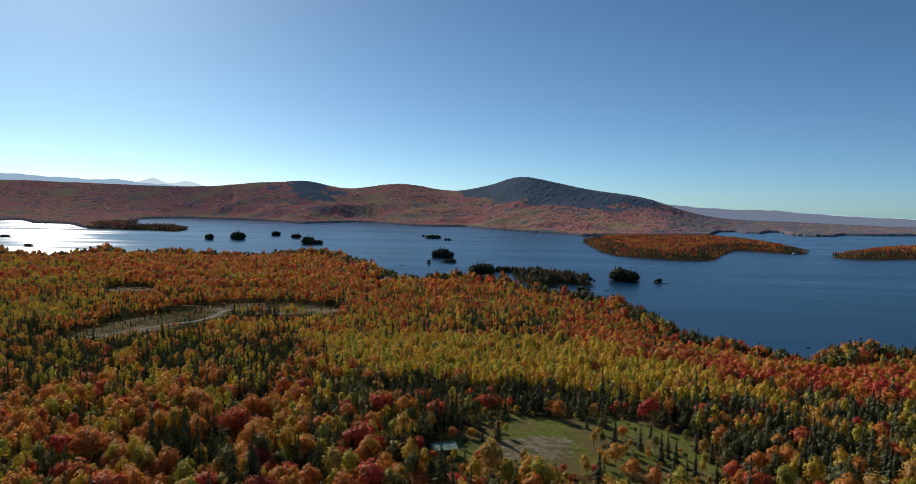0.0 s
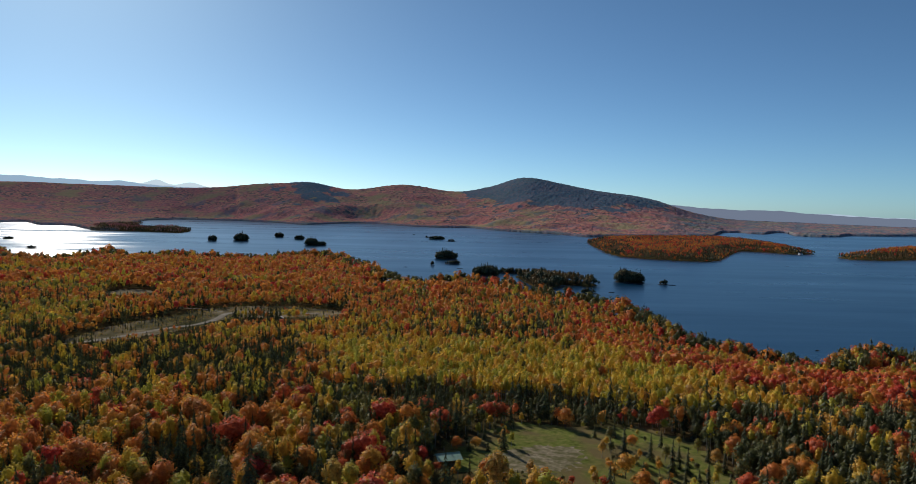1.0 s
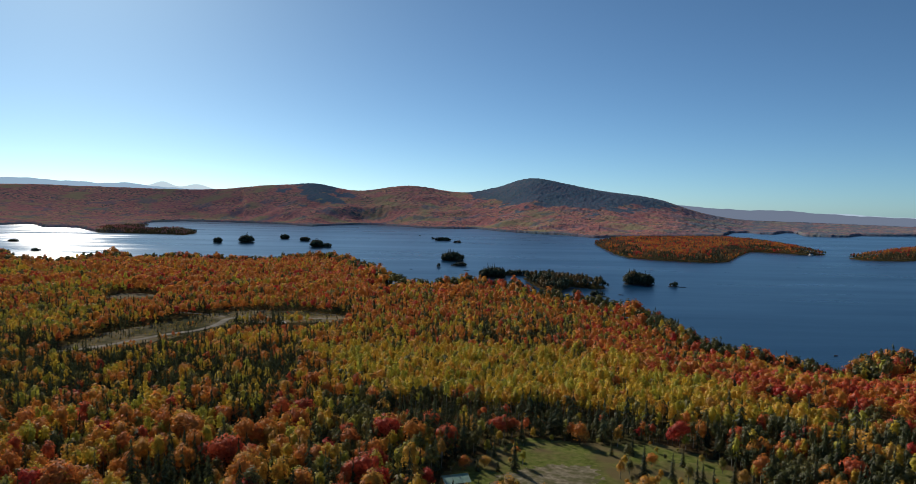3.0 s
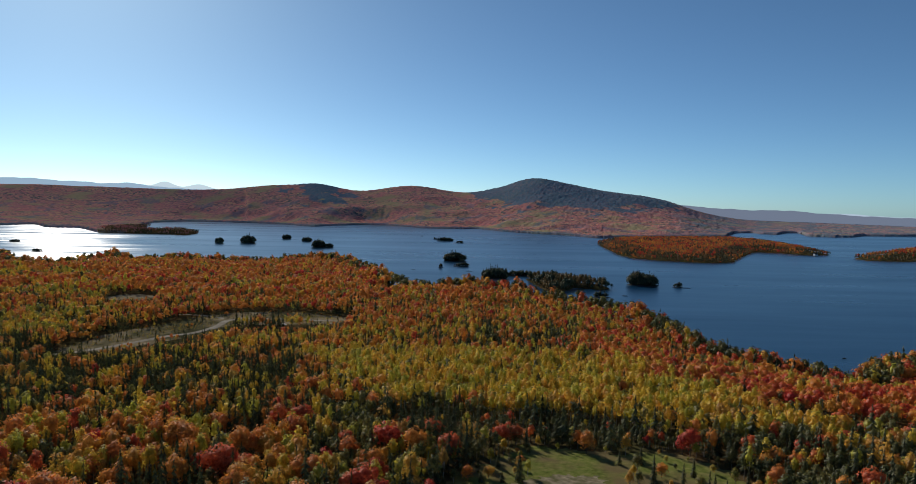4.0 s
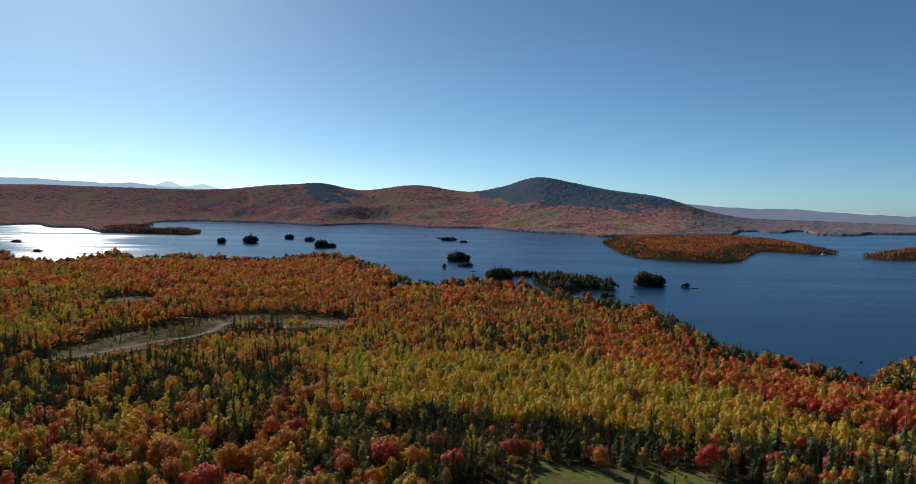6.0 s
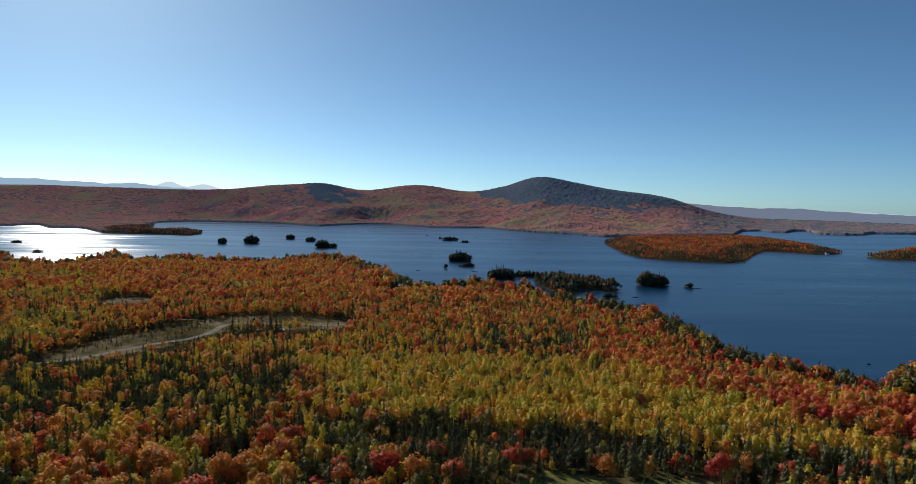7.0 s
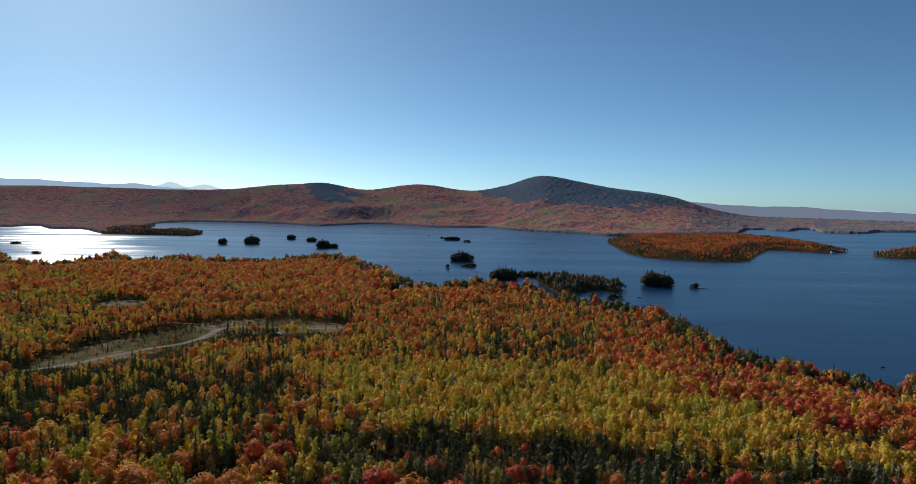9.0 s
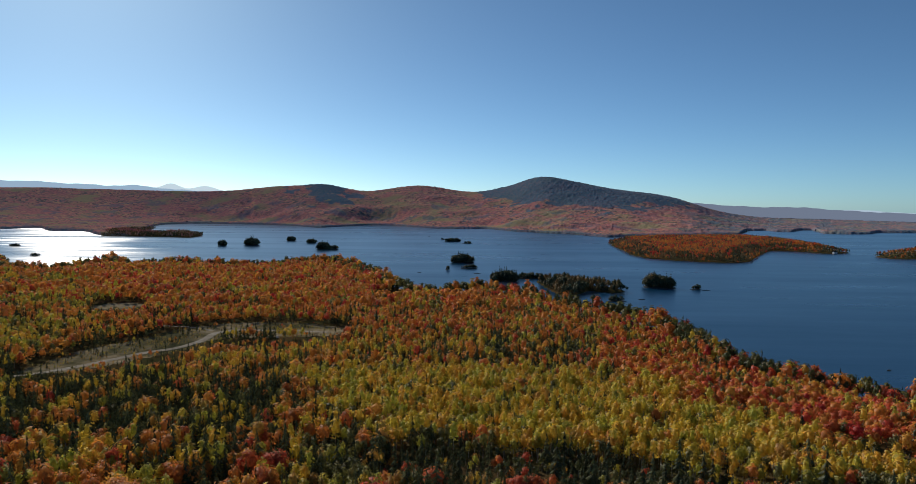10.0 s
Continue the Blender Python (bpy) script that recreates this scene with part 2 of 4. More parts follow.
# ---- plan of the land ----
SHORE = [(-2600, 900), (-1500, 1250), (-986, 1341), (-848, 1183), (-765, 1150), (-792, 1390), (-677, 1250), (-640, 1335), (-549, 1289),
         (-484, 1265), (-435, 1314), (-396, 1405), (-348, 1405), (-268, 1264), (-196, 1100), (-129, 953), (-104, 944), (-76, 985), (-43, 995),
         (14, 951), (35, 873), (69, 857), (98, 802), (142, 742), (153, 655), (157, 606), (161, 569), (173, 555), (193, 537),
         (208, 522), (220, 504), (240, 528), (270, 558), (298, 556), (310, 535),
         (360, 480), (420, 420), (600, 200), (900, -600), (-2600, -600)]
CLEARING = [(-12, 258), (2, 284), (14, 281), (35, 277), (54, 281), (68, 268), (76, 232), (66, 212), (42, 207), (30, 216), (8, 219), (-22, 222), (-23, 241)]
GRAVEL_PATCH = [(1, 243), (10, 250), (26, 252), (29, 244), (24, 234), (16, 224), (1, 226), (-6, 234)]
ROAD = [(-290, 425), (-270, 450), (-254, 479), (-243, 508), (-231, 523), (-227, 556), (-233, 588), (-222, 606), (-200, 609), (-182, 613), (-150, 606)]
BRUSHLAND = [(-290, 445), (-290, 513), (-272, 555), (-265, 604), (-240, 640), (-185, 652), (-135, 628), (-140, 592), (-172, 582), (-214, 577), (-222, 550), (-221, 525), (-231, 498), (-243, 470), (-258, 446)]
GLADES = [(-395, 735, 25, 28), (-165, 945, 20, 34)]      # small cut-over openings: centre and half-widths
SIDE_ROAD = [(104, 352), (114, 341), (120, 335), (128, 330), (137, 325), (150, 316), (175, 298)]


def ground_height(x, y):
    x, y = np.asarray(x, float), np.asarray(y, float)
    base = np.interp(y, [100, 200, 260, 330, 450, 600, 900, 1400], [33, 31.5, 31, 27.5, 20.5, 18.5, 12, 8])
    base = base + 2.2 * (ripple(x, y, 170, 3) - 0.5)
    d = edge_distance(SHORE, x, y)
    d = np.where(inside(SHORE, x, y), d, -d)
    return np.where(d > 0, 0.6 + (base - 0.6) * smoothstep(d / 150), np.maximum(-4, d * 0.15))


def sheet(name, poly, step, lift, mat, parent=None, grow=0.0):
    """A patch of ground that lies on the land inside an outline."""
    p = np.asarray(poly, float)
    xs, ys = np.arange(p[:, 0].min() - step, p[:, 0].max() + step, step), np.arange(p[:, 1].min() - step, p[:, 1].max() + step, step)
    gx, gy = np.meshgrid(xs, ys)
    edge = edge_distance(poly, gx, gy)
    keep = np.where(inside(poly, gx, gy), edge, -edge) > 5.0 * (ripple(gx, gy, 6, 5) - 0.62) + 1.5 * (ripple(gx, gy, 1.7, 6) - 0.5)
    return grid_object(name, gx, gy, ground_height(gx, gy) + lift, keep, [mat])


def grid_object(name, gx, gy, gz, keep, mats, tone=None, tone_name="tree_tone"):
    r, c = gx.shape
    idx = np.arange(r * c).reshape(r, c)
    quads = np.stack([idx[:-1, :-1], idx[:-1, 1:], idx[1:, 1:], idx[1:, :-1]], -1).reshape(-1, 4)
    k = keep.ravel()
    quads = quads[k[quads].all(1)]
    used, inv = np.unique(quads, return_inverse=True)
    v = np.stack([gx, gy, gz], -1).reshape(-1, 3)[used]
    return mesh_object(name, v, inv.reshape(-1, 4), mats, smooth=True, tone=None if tone is None else tone.ravel()[used], tone_name=tone_name)


def build_ground():
    xs = np.r_[np.arange(-2600, -1100, 60), np.arange(-1100, 420, 12), np.arange(420, 901, 40)]
    ys = np.r_[np.arange(-600, 140, 40), np.arange(140, 1440, 12), np.arange(1440, 1700, 40)]
    gx, gy = np.meshgrid(xs, ys)
    ob = grid_object("ground", gx, gy, ground_height(gx, gy), np.ones(gx.shape, bool), [SOIL])
    tagged(ob, "dark leaf-strewn forest floor sloping to the lake", "ground", kind="structure")
    ob = tagged(sheet("meadow", CLEARING, 1.5, 0.06, GRASS), "short green grass of a small clearing in the woods", "grass", kind="structure")
    tagged(sheet("gravel_patch", GRAVEL_PATCH, 0.4, 0.09, GRAVEL), "pale worn gravel patch in the grassy clearing", "gravel", kind="structure")
    for gx, gy, rx, ry in GLADES:
        ring = [(gx + rx * math.cos(a), gy + ry * math.sin(a)) for a in np.linspace(0, 6.28, 16, endpoint=False)]
        tagged(sheet("glade", ring, 4.0, 0.1, BRUSH), "small opening of dry brown brush in the woods", "ground", kind="structure")
    tagged(sheet("brushland", BRUSHLAND, 3.0, 0.08, BRUSH), "cut-over brown brushland beside the dirt road", "ground", kind="structure")


def ribbon(name, line, width, lift, mat):
    p = np.asarray(line, float)
    t = np.r_[0, np.cumsum(np.hypot(*np.diff(p, axis=0).T))]
    s = np.arange(0, t[-1], 2.5)
    x, y = np.interp(s, t, p[:, 0]), np.interp(s, t, p[:, 1])
    for _ in range(12):
        x[1:-1], y[1:-1] = (x[:-2] + 2 * x[1:-1] + x[2:]) / 4, (y[:-2] + 2 * y[1:-1] + y[2:]) / 4
    dx, dy = np.gradient(x), np.gradient(y)
    n = np.hypot(dx, dy)
    off = np.linspace(-0.5, 0.5, 5)[:, None] * width * (0.85 + 0.3 * ripple(s, s * 0, 40, 8))[None]
    gx, gy = x - dy / n * off, y + dx / n * off
    crown = 0.12 * (1 - (np.abs(np.linspace(-1, 1, 5)) ** 2))[:, None]
    return grid_object(name, gx, gy, ground_height(gx, gy) + lift + crown, np.ones(gx.shape, bool), [mat])


build_ground()
tagged(ribbon("dirt_road", ROAD, 5.2, 0.16, DIRT), "pale dirt road winding through brushland and forest", "road", kind="structure")
tagged(ribbon("spur_track", [(-306, 622), (-299, 620), (-286, 616), (-270, 612), (-255, 606), (-236, 594)], 4.0, 0.14, DIRT), "short pale dirt track off the road", "road", kind="structure")
tagged(ribbon("gravel_lane", SIDE_ROAD, 2.2, 0.16, GRAVEL), "grey gravel lane beside a utility pole", "road", kind="structure")

# lake
WATER = water_material()
half = 5600
wx, wy = np.meshgrid(np.linspace(-half, half, 9), np.linspace(-1500, half, 9))
tagged(grid_object("water", wx, wy, wx * 0, np.ones(wx.shape, bool), [WATER]), "wind-rippled deep blue lake water", "lake", kind="structure")

# ---- far shore, hills and mountains ----
FAR_SHORE = [(-60, 3300), (-36.3, 3785), (-35, 3900), (-34.3, 3402), (-32.3, 3343), (-31, 2859), (-29.1, 2812), (-28.7, 3150), (-28.2, 3750), (-27.3, 4250), (-25.5, 4450),
             (-23.7, 4430), (-21.5, 4300), (-18.8, 4080), (-16.6, 3720), (-15.7, 3618), (-13.8, 3875), (-12, 4050), (-10.1, 4020), (-7.3, 3600),
             (-4.9, 3501), (-2.6, 3592), (-0.2, 3181), (2.2, 3050), (4.5, 2935), (6.8, 2723), (9, 2860), (13, 2960), (16.6, 3180), (16.85, 3720),
             (18.4, 3850), (18.7, 3680), (20.1, 3620), (20.4, 3930), (21.4, 3980), (21.7, 3560), (23.4, 3530), (25.0, 3600), (25.3, 3790), (27.5, 3900), (29.7, 4139), (50, 4300)]
PENINSULA = [(-1640, 2700), (-1474, 2450), (-1369, 2450), (-1209, 2430), (-1118, 2385), (-1140, 2520), (-1190, 2640), (-1330, 2600), (-1420, 2680), (-1560, 2900), (-1700, 3250)]
# hills: x, y, height, half-width along the skyline
HILLS = [(-2774, 3819, 147, 900), (-1768, 4376, 54, 450), (-1498, 4476, 69, 220), (-1253, 4551, 36, 120), (-1142, 4580, 46, 200), (-901, 4633, 45, 400),
         (-738, 4662, 58, 200), (-534, 4690, 75, 260), (-329, 4709, 42, 300), (-49, 4720, 108, 170), (132, 4718, 51, 120), (263, 4713, 82, 170),
         (452, 4698, 119, 230), (730, 4663, 27, 200), (905, 4633, 74, 215), (1380, 4514, 20, 500), (1920, 4312, 8, 900)]


def crest(az):
    """How far away the skyline of the hills lies, by compass angle."""
    return 4860 / np.cos(np.radians(np.clip(az, -45, 40) + 3.3))


def hill_height(x, y):
    r, az = np.hypot(x, y), np.degrees(np.arctan2(x, y))
    end = crest(az)
    z = np.zeros(np.shape(x))
    for hx, hy, h, s in HILLS:
        u = np.array((hx, hy)) / math.hypot(hx, hy)
        k = 4740 / end
        along, across = (x * u[0] + y * u[1]) * k - math.hypot(hx, hy), (x * u[1] - y * u[0]) * k
        z = z + h * np.exp(-0.5 * (across / s) ** 2 - 0.5 * (along / 780) ** 2)
    a = np.array(FAR_SHORE, float)
    d = r - sum(np.interp(az + k, a[:, 0], a[:, 1]) for k in (-0.24, -0.12, 0, 0.12, 0.24)) / 5 - 60 * (ripple(x, y, 420, 12) - 0.5)
    wide = sum(np.interp(az + k, a[:, 0], a[:, 1]) for k in np.arange(-3, 3.1, 0.5)) / 13
    start = np.maximum(wide - 150, np.interp(az, [-50, -40, -34, -29, -25, -21, -17], [3300, 3450, 3800, 4350, 4500, 4300, 0]))
    room = np.clip(end - start, 300, 1700)
    rise = np.clip((r - start) / room, 0, 1)
    z = z * (0.5 * rise + 0.5 * rise ** 1.8) + np.interp(az, [12, 18], [40, 8]) * rise + 3 * smoothstep(d / 60)
    z = (z + (z - 113) * (end / 4740 - 1) * rise) * np.maximum(smoothstep(d / 420), 0.03)
    # spurs and hollows on the slopes, fading out towards the crest and the shore
    fold = np.abs(ripple(x, y, 900, 14) - 0.5) + 0.5 * np.abs(ripple(x, y, 380, 15) - 0.5)
    slope = smoothstep(d / 350) * np.clip(1.15 - rise, 0.12, 1) * np.interp(az, [-30, -20, 13, 17], [0.3, 1, 1, 0.25])
    z = z + slope * (34 * (0.28 - fold) + 20 * (ripple(x, y, 420, 11) - 0.5))
    z = np.where(d > 0, np.maximum(z, 2), z)
    return np.where(d > 0, z + 1, -4), d


def build_far_land():
    az = np.radians(np.arange(-47, 42, 0.075))
    steps = np.arange(0, 1.0001, 0.006)
    ga, gr = np.meshgrid(az, steps)
    gr = 2690 + gr * (crest(np.degrees(ga)) + 60 - 2690)
    gr = gr + rng.uniform(-6.5, 6.5, gr.shape)
    ga = ga + radians(0.03) * rng.uniform(-1, 1, ga.shape)
    gx, gy = gr * np.sin(ga), gr * np.cos(ga)
    z, d = hill_height(gx, gy)
    land = d > 0
    canopy = (8 + 3.4 * rng.random(gx.shape) ** 2 * np.clip(d / 60, 0.3, 1) + 3 * (ripple(gx, gy, 60, 4) - 0.5)) * np.clip(0.3 + d / 70, 0.3, 1)
    bare = z
    z = np.where(land, z + canopy, -4)
    # conifers: the two dark tops above an uneven line, patches lower down; a shaded strip along the water
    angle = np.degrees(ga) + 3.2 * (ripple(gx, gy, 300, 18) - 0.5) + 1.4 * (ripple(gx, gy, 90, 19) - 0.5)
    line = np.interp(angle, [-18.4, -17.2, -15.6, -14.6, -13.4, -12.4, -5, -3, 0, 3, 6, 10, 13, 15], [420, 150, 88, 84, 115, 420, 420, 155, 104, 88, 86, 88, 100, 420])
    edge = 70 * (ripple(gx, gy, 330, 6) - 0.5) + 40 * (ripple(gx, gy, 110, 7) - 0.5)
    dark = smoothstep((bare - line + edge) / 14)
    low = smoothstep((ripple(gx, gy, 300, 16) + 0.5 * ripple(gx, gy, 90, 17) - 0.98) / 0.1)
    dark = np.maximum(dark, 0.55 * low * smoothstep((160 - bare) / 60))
    # the flat eastern land is blended darker and bluer throughout
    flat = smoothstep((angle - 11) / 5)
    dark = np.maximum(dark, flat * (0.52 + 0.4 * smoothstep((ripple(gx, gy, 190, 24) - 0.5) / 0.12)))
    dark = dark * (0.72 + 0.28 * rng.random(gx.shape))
    # shore strip: conifers, plus the shade of the backlit water's edge as colour
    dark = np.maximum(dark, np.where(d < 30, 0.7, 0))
    near_water = d > -45
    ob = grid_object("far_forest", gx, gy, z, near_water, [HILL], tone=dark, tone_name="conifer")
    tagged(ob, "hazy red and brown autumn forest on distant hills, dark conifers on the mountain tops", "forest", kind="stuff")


build_far_land()


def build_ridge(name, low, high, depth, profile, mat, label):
    """A far ridge, hazy by its glowing colour: a solid rise with a thick base, of a height that swells and falls."""
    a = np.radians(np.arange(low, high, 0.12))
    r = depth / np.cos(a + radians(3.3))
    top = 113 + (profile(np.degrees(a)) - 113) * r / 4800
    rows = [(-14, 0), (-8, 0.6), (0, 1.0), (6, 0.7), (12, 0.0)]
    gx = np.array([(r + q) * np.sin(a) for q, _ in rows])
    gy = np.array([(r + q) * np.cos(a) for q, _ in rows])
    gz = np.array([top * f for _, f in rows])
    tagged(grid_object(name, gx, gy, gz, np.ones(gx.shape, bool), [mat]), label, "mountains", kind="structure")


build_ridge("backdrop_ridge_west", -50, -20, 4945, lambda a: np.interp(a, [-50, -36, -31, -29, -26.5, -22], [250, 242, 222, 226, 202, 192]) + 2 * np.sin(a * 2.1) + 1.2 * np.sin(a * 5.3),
            backdrop_glow_material("hazy_blue_ridge", (0.22, 0.31, 0.41), 1.0), "hazy blue mountain ridge on the horizon")
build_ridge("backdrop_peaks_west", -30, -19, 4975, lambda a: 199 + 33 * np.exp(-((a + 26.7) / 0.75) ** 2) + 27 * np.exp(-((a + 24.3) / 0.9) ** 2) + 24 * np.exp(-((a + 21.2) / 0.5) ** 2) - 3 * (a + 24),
            backdrop_glow_material("haze_pale_far_peaks", (0.40, 0.49, 0.55), 1.0), "pale mountain peaks beyond the blue ridge")
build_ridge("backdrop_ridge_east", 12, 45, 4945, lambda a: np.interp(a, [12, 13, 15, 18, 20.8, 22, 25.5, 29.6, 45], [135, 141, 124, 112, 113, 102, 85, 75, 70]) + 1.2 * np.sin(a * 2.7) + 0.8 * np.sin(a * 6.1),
            backdrop_glow_material("hazy_violet_ridge", (0.115, 0.14, 0.195), 1.0), "low violet-blue ridge on the horizon")
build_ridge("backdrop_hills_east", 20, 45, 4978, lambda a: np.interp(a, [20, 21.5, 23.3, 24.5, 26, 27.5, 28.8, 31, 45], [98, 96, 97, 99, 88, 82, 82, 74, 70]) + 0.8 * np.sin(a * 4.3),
            backdrop_glow_material("haze_pale_eastern_hills", (0.30, 0.38, 0.46), 1.0), "pale hills beyond the violet ridge")


# ---- trees ----
def unit(v):
    v = np.asarray(v, float)
    return v / np.maximum(np.linalg.norm(v, axis=-1), 1e-9)[..., None]


def leaf_cloud(r, lobes, n, size, fill=0.5, loose=0.5):
    """Leaf clumps: n small three-cornered sprays on the outside of a few rounded lobes (x, y, z, rx, ry, rz)."""
    lobes = np.asarray(lobes, float)
    w = lobes[:, 3] * lobes[:, 5]
    k = r.choice(len(lobes), n, p=w / w.sum())
    d = r.normal(size=(n, 3))
    d[:, 2] = d[:, 2] + 0.6
    d /= np.linalg.norm(d, axis=1)[:, None]
    at = lobes[k, :3] + d * lobes[k, 3:] * r.uniform(fill, 1.08, (n, 1))
    nrm = d + r.normal(size=(n, 3)) * loose
    nrm /= np.linalg.norm(nrm, axis=1)[:, None]
    u = np.cross(nrm, r.normal(size=(n, 3)))
    u /= np.linalg.norm(u, axis=1)[:, None]
    v = np.cross(nrm, u)
    a = np.array([0.0, 2.1, 4.2]) + r.uniform(-0.5, 0.5, (n, 3))
    rad = size * r.uniform(0.4, 0.85, (n, 3))
    q = at[:, None] + u[:, None] * (np.cos(a) * rad)[..., None] + v[:, None] * (np.sin(a) * rad)[..., None]
    return q.reshape(-1, 3), np.arange(3 * n).reshape(-1, 3), np.repeat(unit(0.75 * d + 0.25 * nrm), 3, axis=0)


def halves(quads):
    """Each four-cornered face as two three-cornered ones."""
    q = np.asarray(quads)
    return np.concatenate([q[:, [0, 1, 2]], q[:, [0, 2, 3]]])


def stem(r, h, r0, r1, sides=5, bend=0.25, rows=4, base=(0, 0, -0.4), lean=(0, 0)):
    """A tapered, slightly bent trunk or limb from its base up."""
    z = np.linspace(0, 1, rows)
    off = np.cumsum(r.normal(size=(rows, 2)) * bend * 0.4, 0)
    off[0] = 0
    a = np.arange(sides) / sides * 2 * math.pi
    v = []
    for i in range(rows):
        rad = r0 + (r1 - r0) * z[i]
        c = np.array(base) + np.array([lean[0] * z[i] * h, lean[1] * z[i] * h, z[i] * h])
        v.append(np.stack([c[0] + off[i, 0] + rad * np.cos(a), c[1] + off[i, 1] + rad * np.sin(a), np.full(sides, c[2])], -1))
    q = [[i * sides + j, i * sides + (j + 1) % sides, (i + 1) * sides + (j + 1) % sides, (i + 1) * sides + j] for i in range(rows - 1) for j in range(sides)]
    v = np.concatenate(v)
    return v, halves(q), unit(np.stack([np.tile(np.cos(a), rows), np.tile(np.sin(a), rows), np.full(rows * sides, 0.1)], -1))


def joined(pieces):
    """Corners, faces and normals of several pieces as one."""
    v, q, m, n = [], [], [], 0
    for a, b, c in pieces:
        v.append(a)
        q.append(b + n)
        m.append(c)
        n += len(a)
    return np.concatenate(v), np.concatenate(q), np.concatenate(m)


def dome(r, lobe, jitter=0.17):
    """A knobbly leafy clump, open below: a peak, an upper ring and a lower ring of corners."""
    a = r.uniform(0, 6.28) + np.arange(5) * 2 * math.pi / 5
    ring1 = np.stack([0.78 * np.cos(a), 0.78 * np.sin(a), np.full(5, 0.56)], -1)
    ring2 = np.stack([0.94 * np.cos(a + 0.63), 0.94 * np.sin(a + 0.63), np.full(5, -0.42)], -1)
    v = np.concatenate([[(0, 0, 1.0)], ring1, ring2]) * (1 + r.uniform(-jitter, jitter, (11, 1)))
    t = [(0, 1 + k, 1 + (k + 1) % 5) for k in range(5)]
    t += [(1 + k, 6 + k, 1 + (k + 1) % 5) for k in range(5)] + [(6 + k, 6 + (k + 1) % 5, 1 + (k + 1) % 5) for k in range(5)]
    return v * np.array(lobe[3:]) + np.array(lobe[:3]), np.array(t), unit(v)


def hardwood(r, height, width, clear, lobes, clumps, leaves, size, narrow=False):
    """Crown and trunk with limbs of a broadleaf tree: leaf sprays over rounded lobes, leafy clumps within.
    clear: how far up the crown starts, as a share; lobes: how many round the middle one; clumps: how many lobes hold one."""
    low = height * clear
    mid, rz, rx = (height + low) / 2, (height - low) / 2, width / 2
    set_ = [(0, 0, mid + rz * 0.2, rx * 0.66, rx * 0.66, rz * 0.8)]
    spin = r.uniform(0, 6.28)
    for k in range(lobes):
        f = 0.75 - 1.35 * (k + 0.5) / lobes + r.uniform(-0.15, 0.15)
        a = spin + 2.4 * k + r.uniform(-0.4, 0.4)
        out = rx * 0.62 * math.sqrt(max(0.1, 1 - f * f)) * r.uniform(0.75, 1.15)
        s = rx * r.uniform(0.34, 0.5)
        set_.append((out * math.cos(a), out * math.sin(a), mid + rz * 0.72 * f, s, s, s * r.uniform(0.8, 1.15) * (1.4 if narrow else 1.0)))
    pieces = [dome(r, (*lobe[:3], *(0.8 * q for q in lobe[3:]))) for lobe in set_[:clumps]]
    pieces.append(leaf_cloud(r, set_, leaves, size, 0.84, 0.13 if leaves < 120 else 0.42))
    v, q, m = joined(pieces)
    m = unit(0.62 * m + 0.38 * unit((v - np.array((0, 0, mid))) / np.array((rx, rx, rz)) ** 2))
    crown = v, q, m
    limbs = [stem(r, height * 0.82, 0.014 * height + 0.03, 0.04, 5)]
    for lobe in set_[1:5]:
        z0 = low * 0.9 + (lobe[2] - low) * 0.25
        h = max(0.6, lobe[2] - z0)
        limbs.append(stem(r, h, 0.07, 0.025, 3, 0.05, 2, (0, 0, z0), (lobe[0] / h, lobe[1] / h)))
    return crown, joined(limbs)


def conifer(r, height, width, tiers, arms, ragged=0.25):
    """A spruce or fir: drooping branch fans in tiers that narrow to a spire, and its trunk."""
    quads, out = [], []
    for t in range(tiers):
        f = (t + 0.5) / tiers
        z = height * (0.12 + 0.86 * f)
        rad = width / 2 * (1 - f) ** 0.85 * r.uniform(0.85, 1.12) + 0.12
        drop = rad * r.uniform(0.25, 0.5)
        lift = height / tiers * 0.55
        for k in range(arms):
            a = 2 * math.pi * (k + (t % 2) * 0.5 + r.uniform(-0.25, 0.25)) / arms
            l = rad * r.uniform(1 - ragged, 1 + ragged)
            z = height * (0.12 + 0.86 * (t + r.uniform(0.05, 0.95)) / tiers)
            half_w = math.pi / arms * 1.3
            d = np.array([math.cos(a), math.sin(a), 0])
            e1, e2 = (np.array([math.cos(a + s * half_w), math.sin(a + s * half_w), 0]) for s in (-1, 1))
            out.append(unit([d + [0, 0, 0.75], e1 + [0, 0, 0.45], d + [0, 0, 0.25], e2 + [0, 0, 0.45]]))
            quads.append([np.array([0, 0, z + lift]), e1 * l * 0.55 + [0, 0, z - drop * 0.15], d * l + [0, 0, z - drop], e2 * l * 0.55 + [0, 0, z - drop * 0.15]])
    v = np.array(quads).reshape(-1, 3)
    tip = np.array([[0.12, 0, height * 0.93], [0, 0.14, height * 0.94], [-0.1, -0.05, height * 0.93], [0, 0, height * 1.04]])
    crown = joined([(v, halves(np.arange(len(v)).reshape(-1, 4)), np.array(out).reshape(-1, 3)), (tip, np.array([[0, 1, 3], [1, 2, 3], [2, 0, 3]]), unit(tip * [1, 1, 0] + [0, 0, 0.08]))])
    return crown, stem(r, height * 0.92, 0.011 * height + 0.03, 0.03, 5, 0.08)


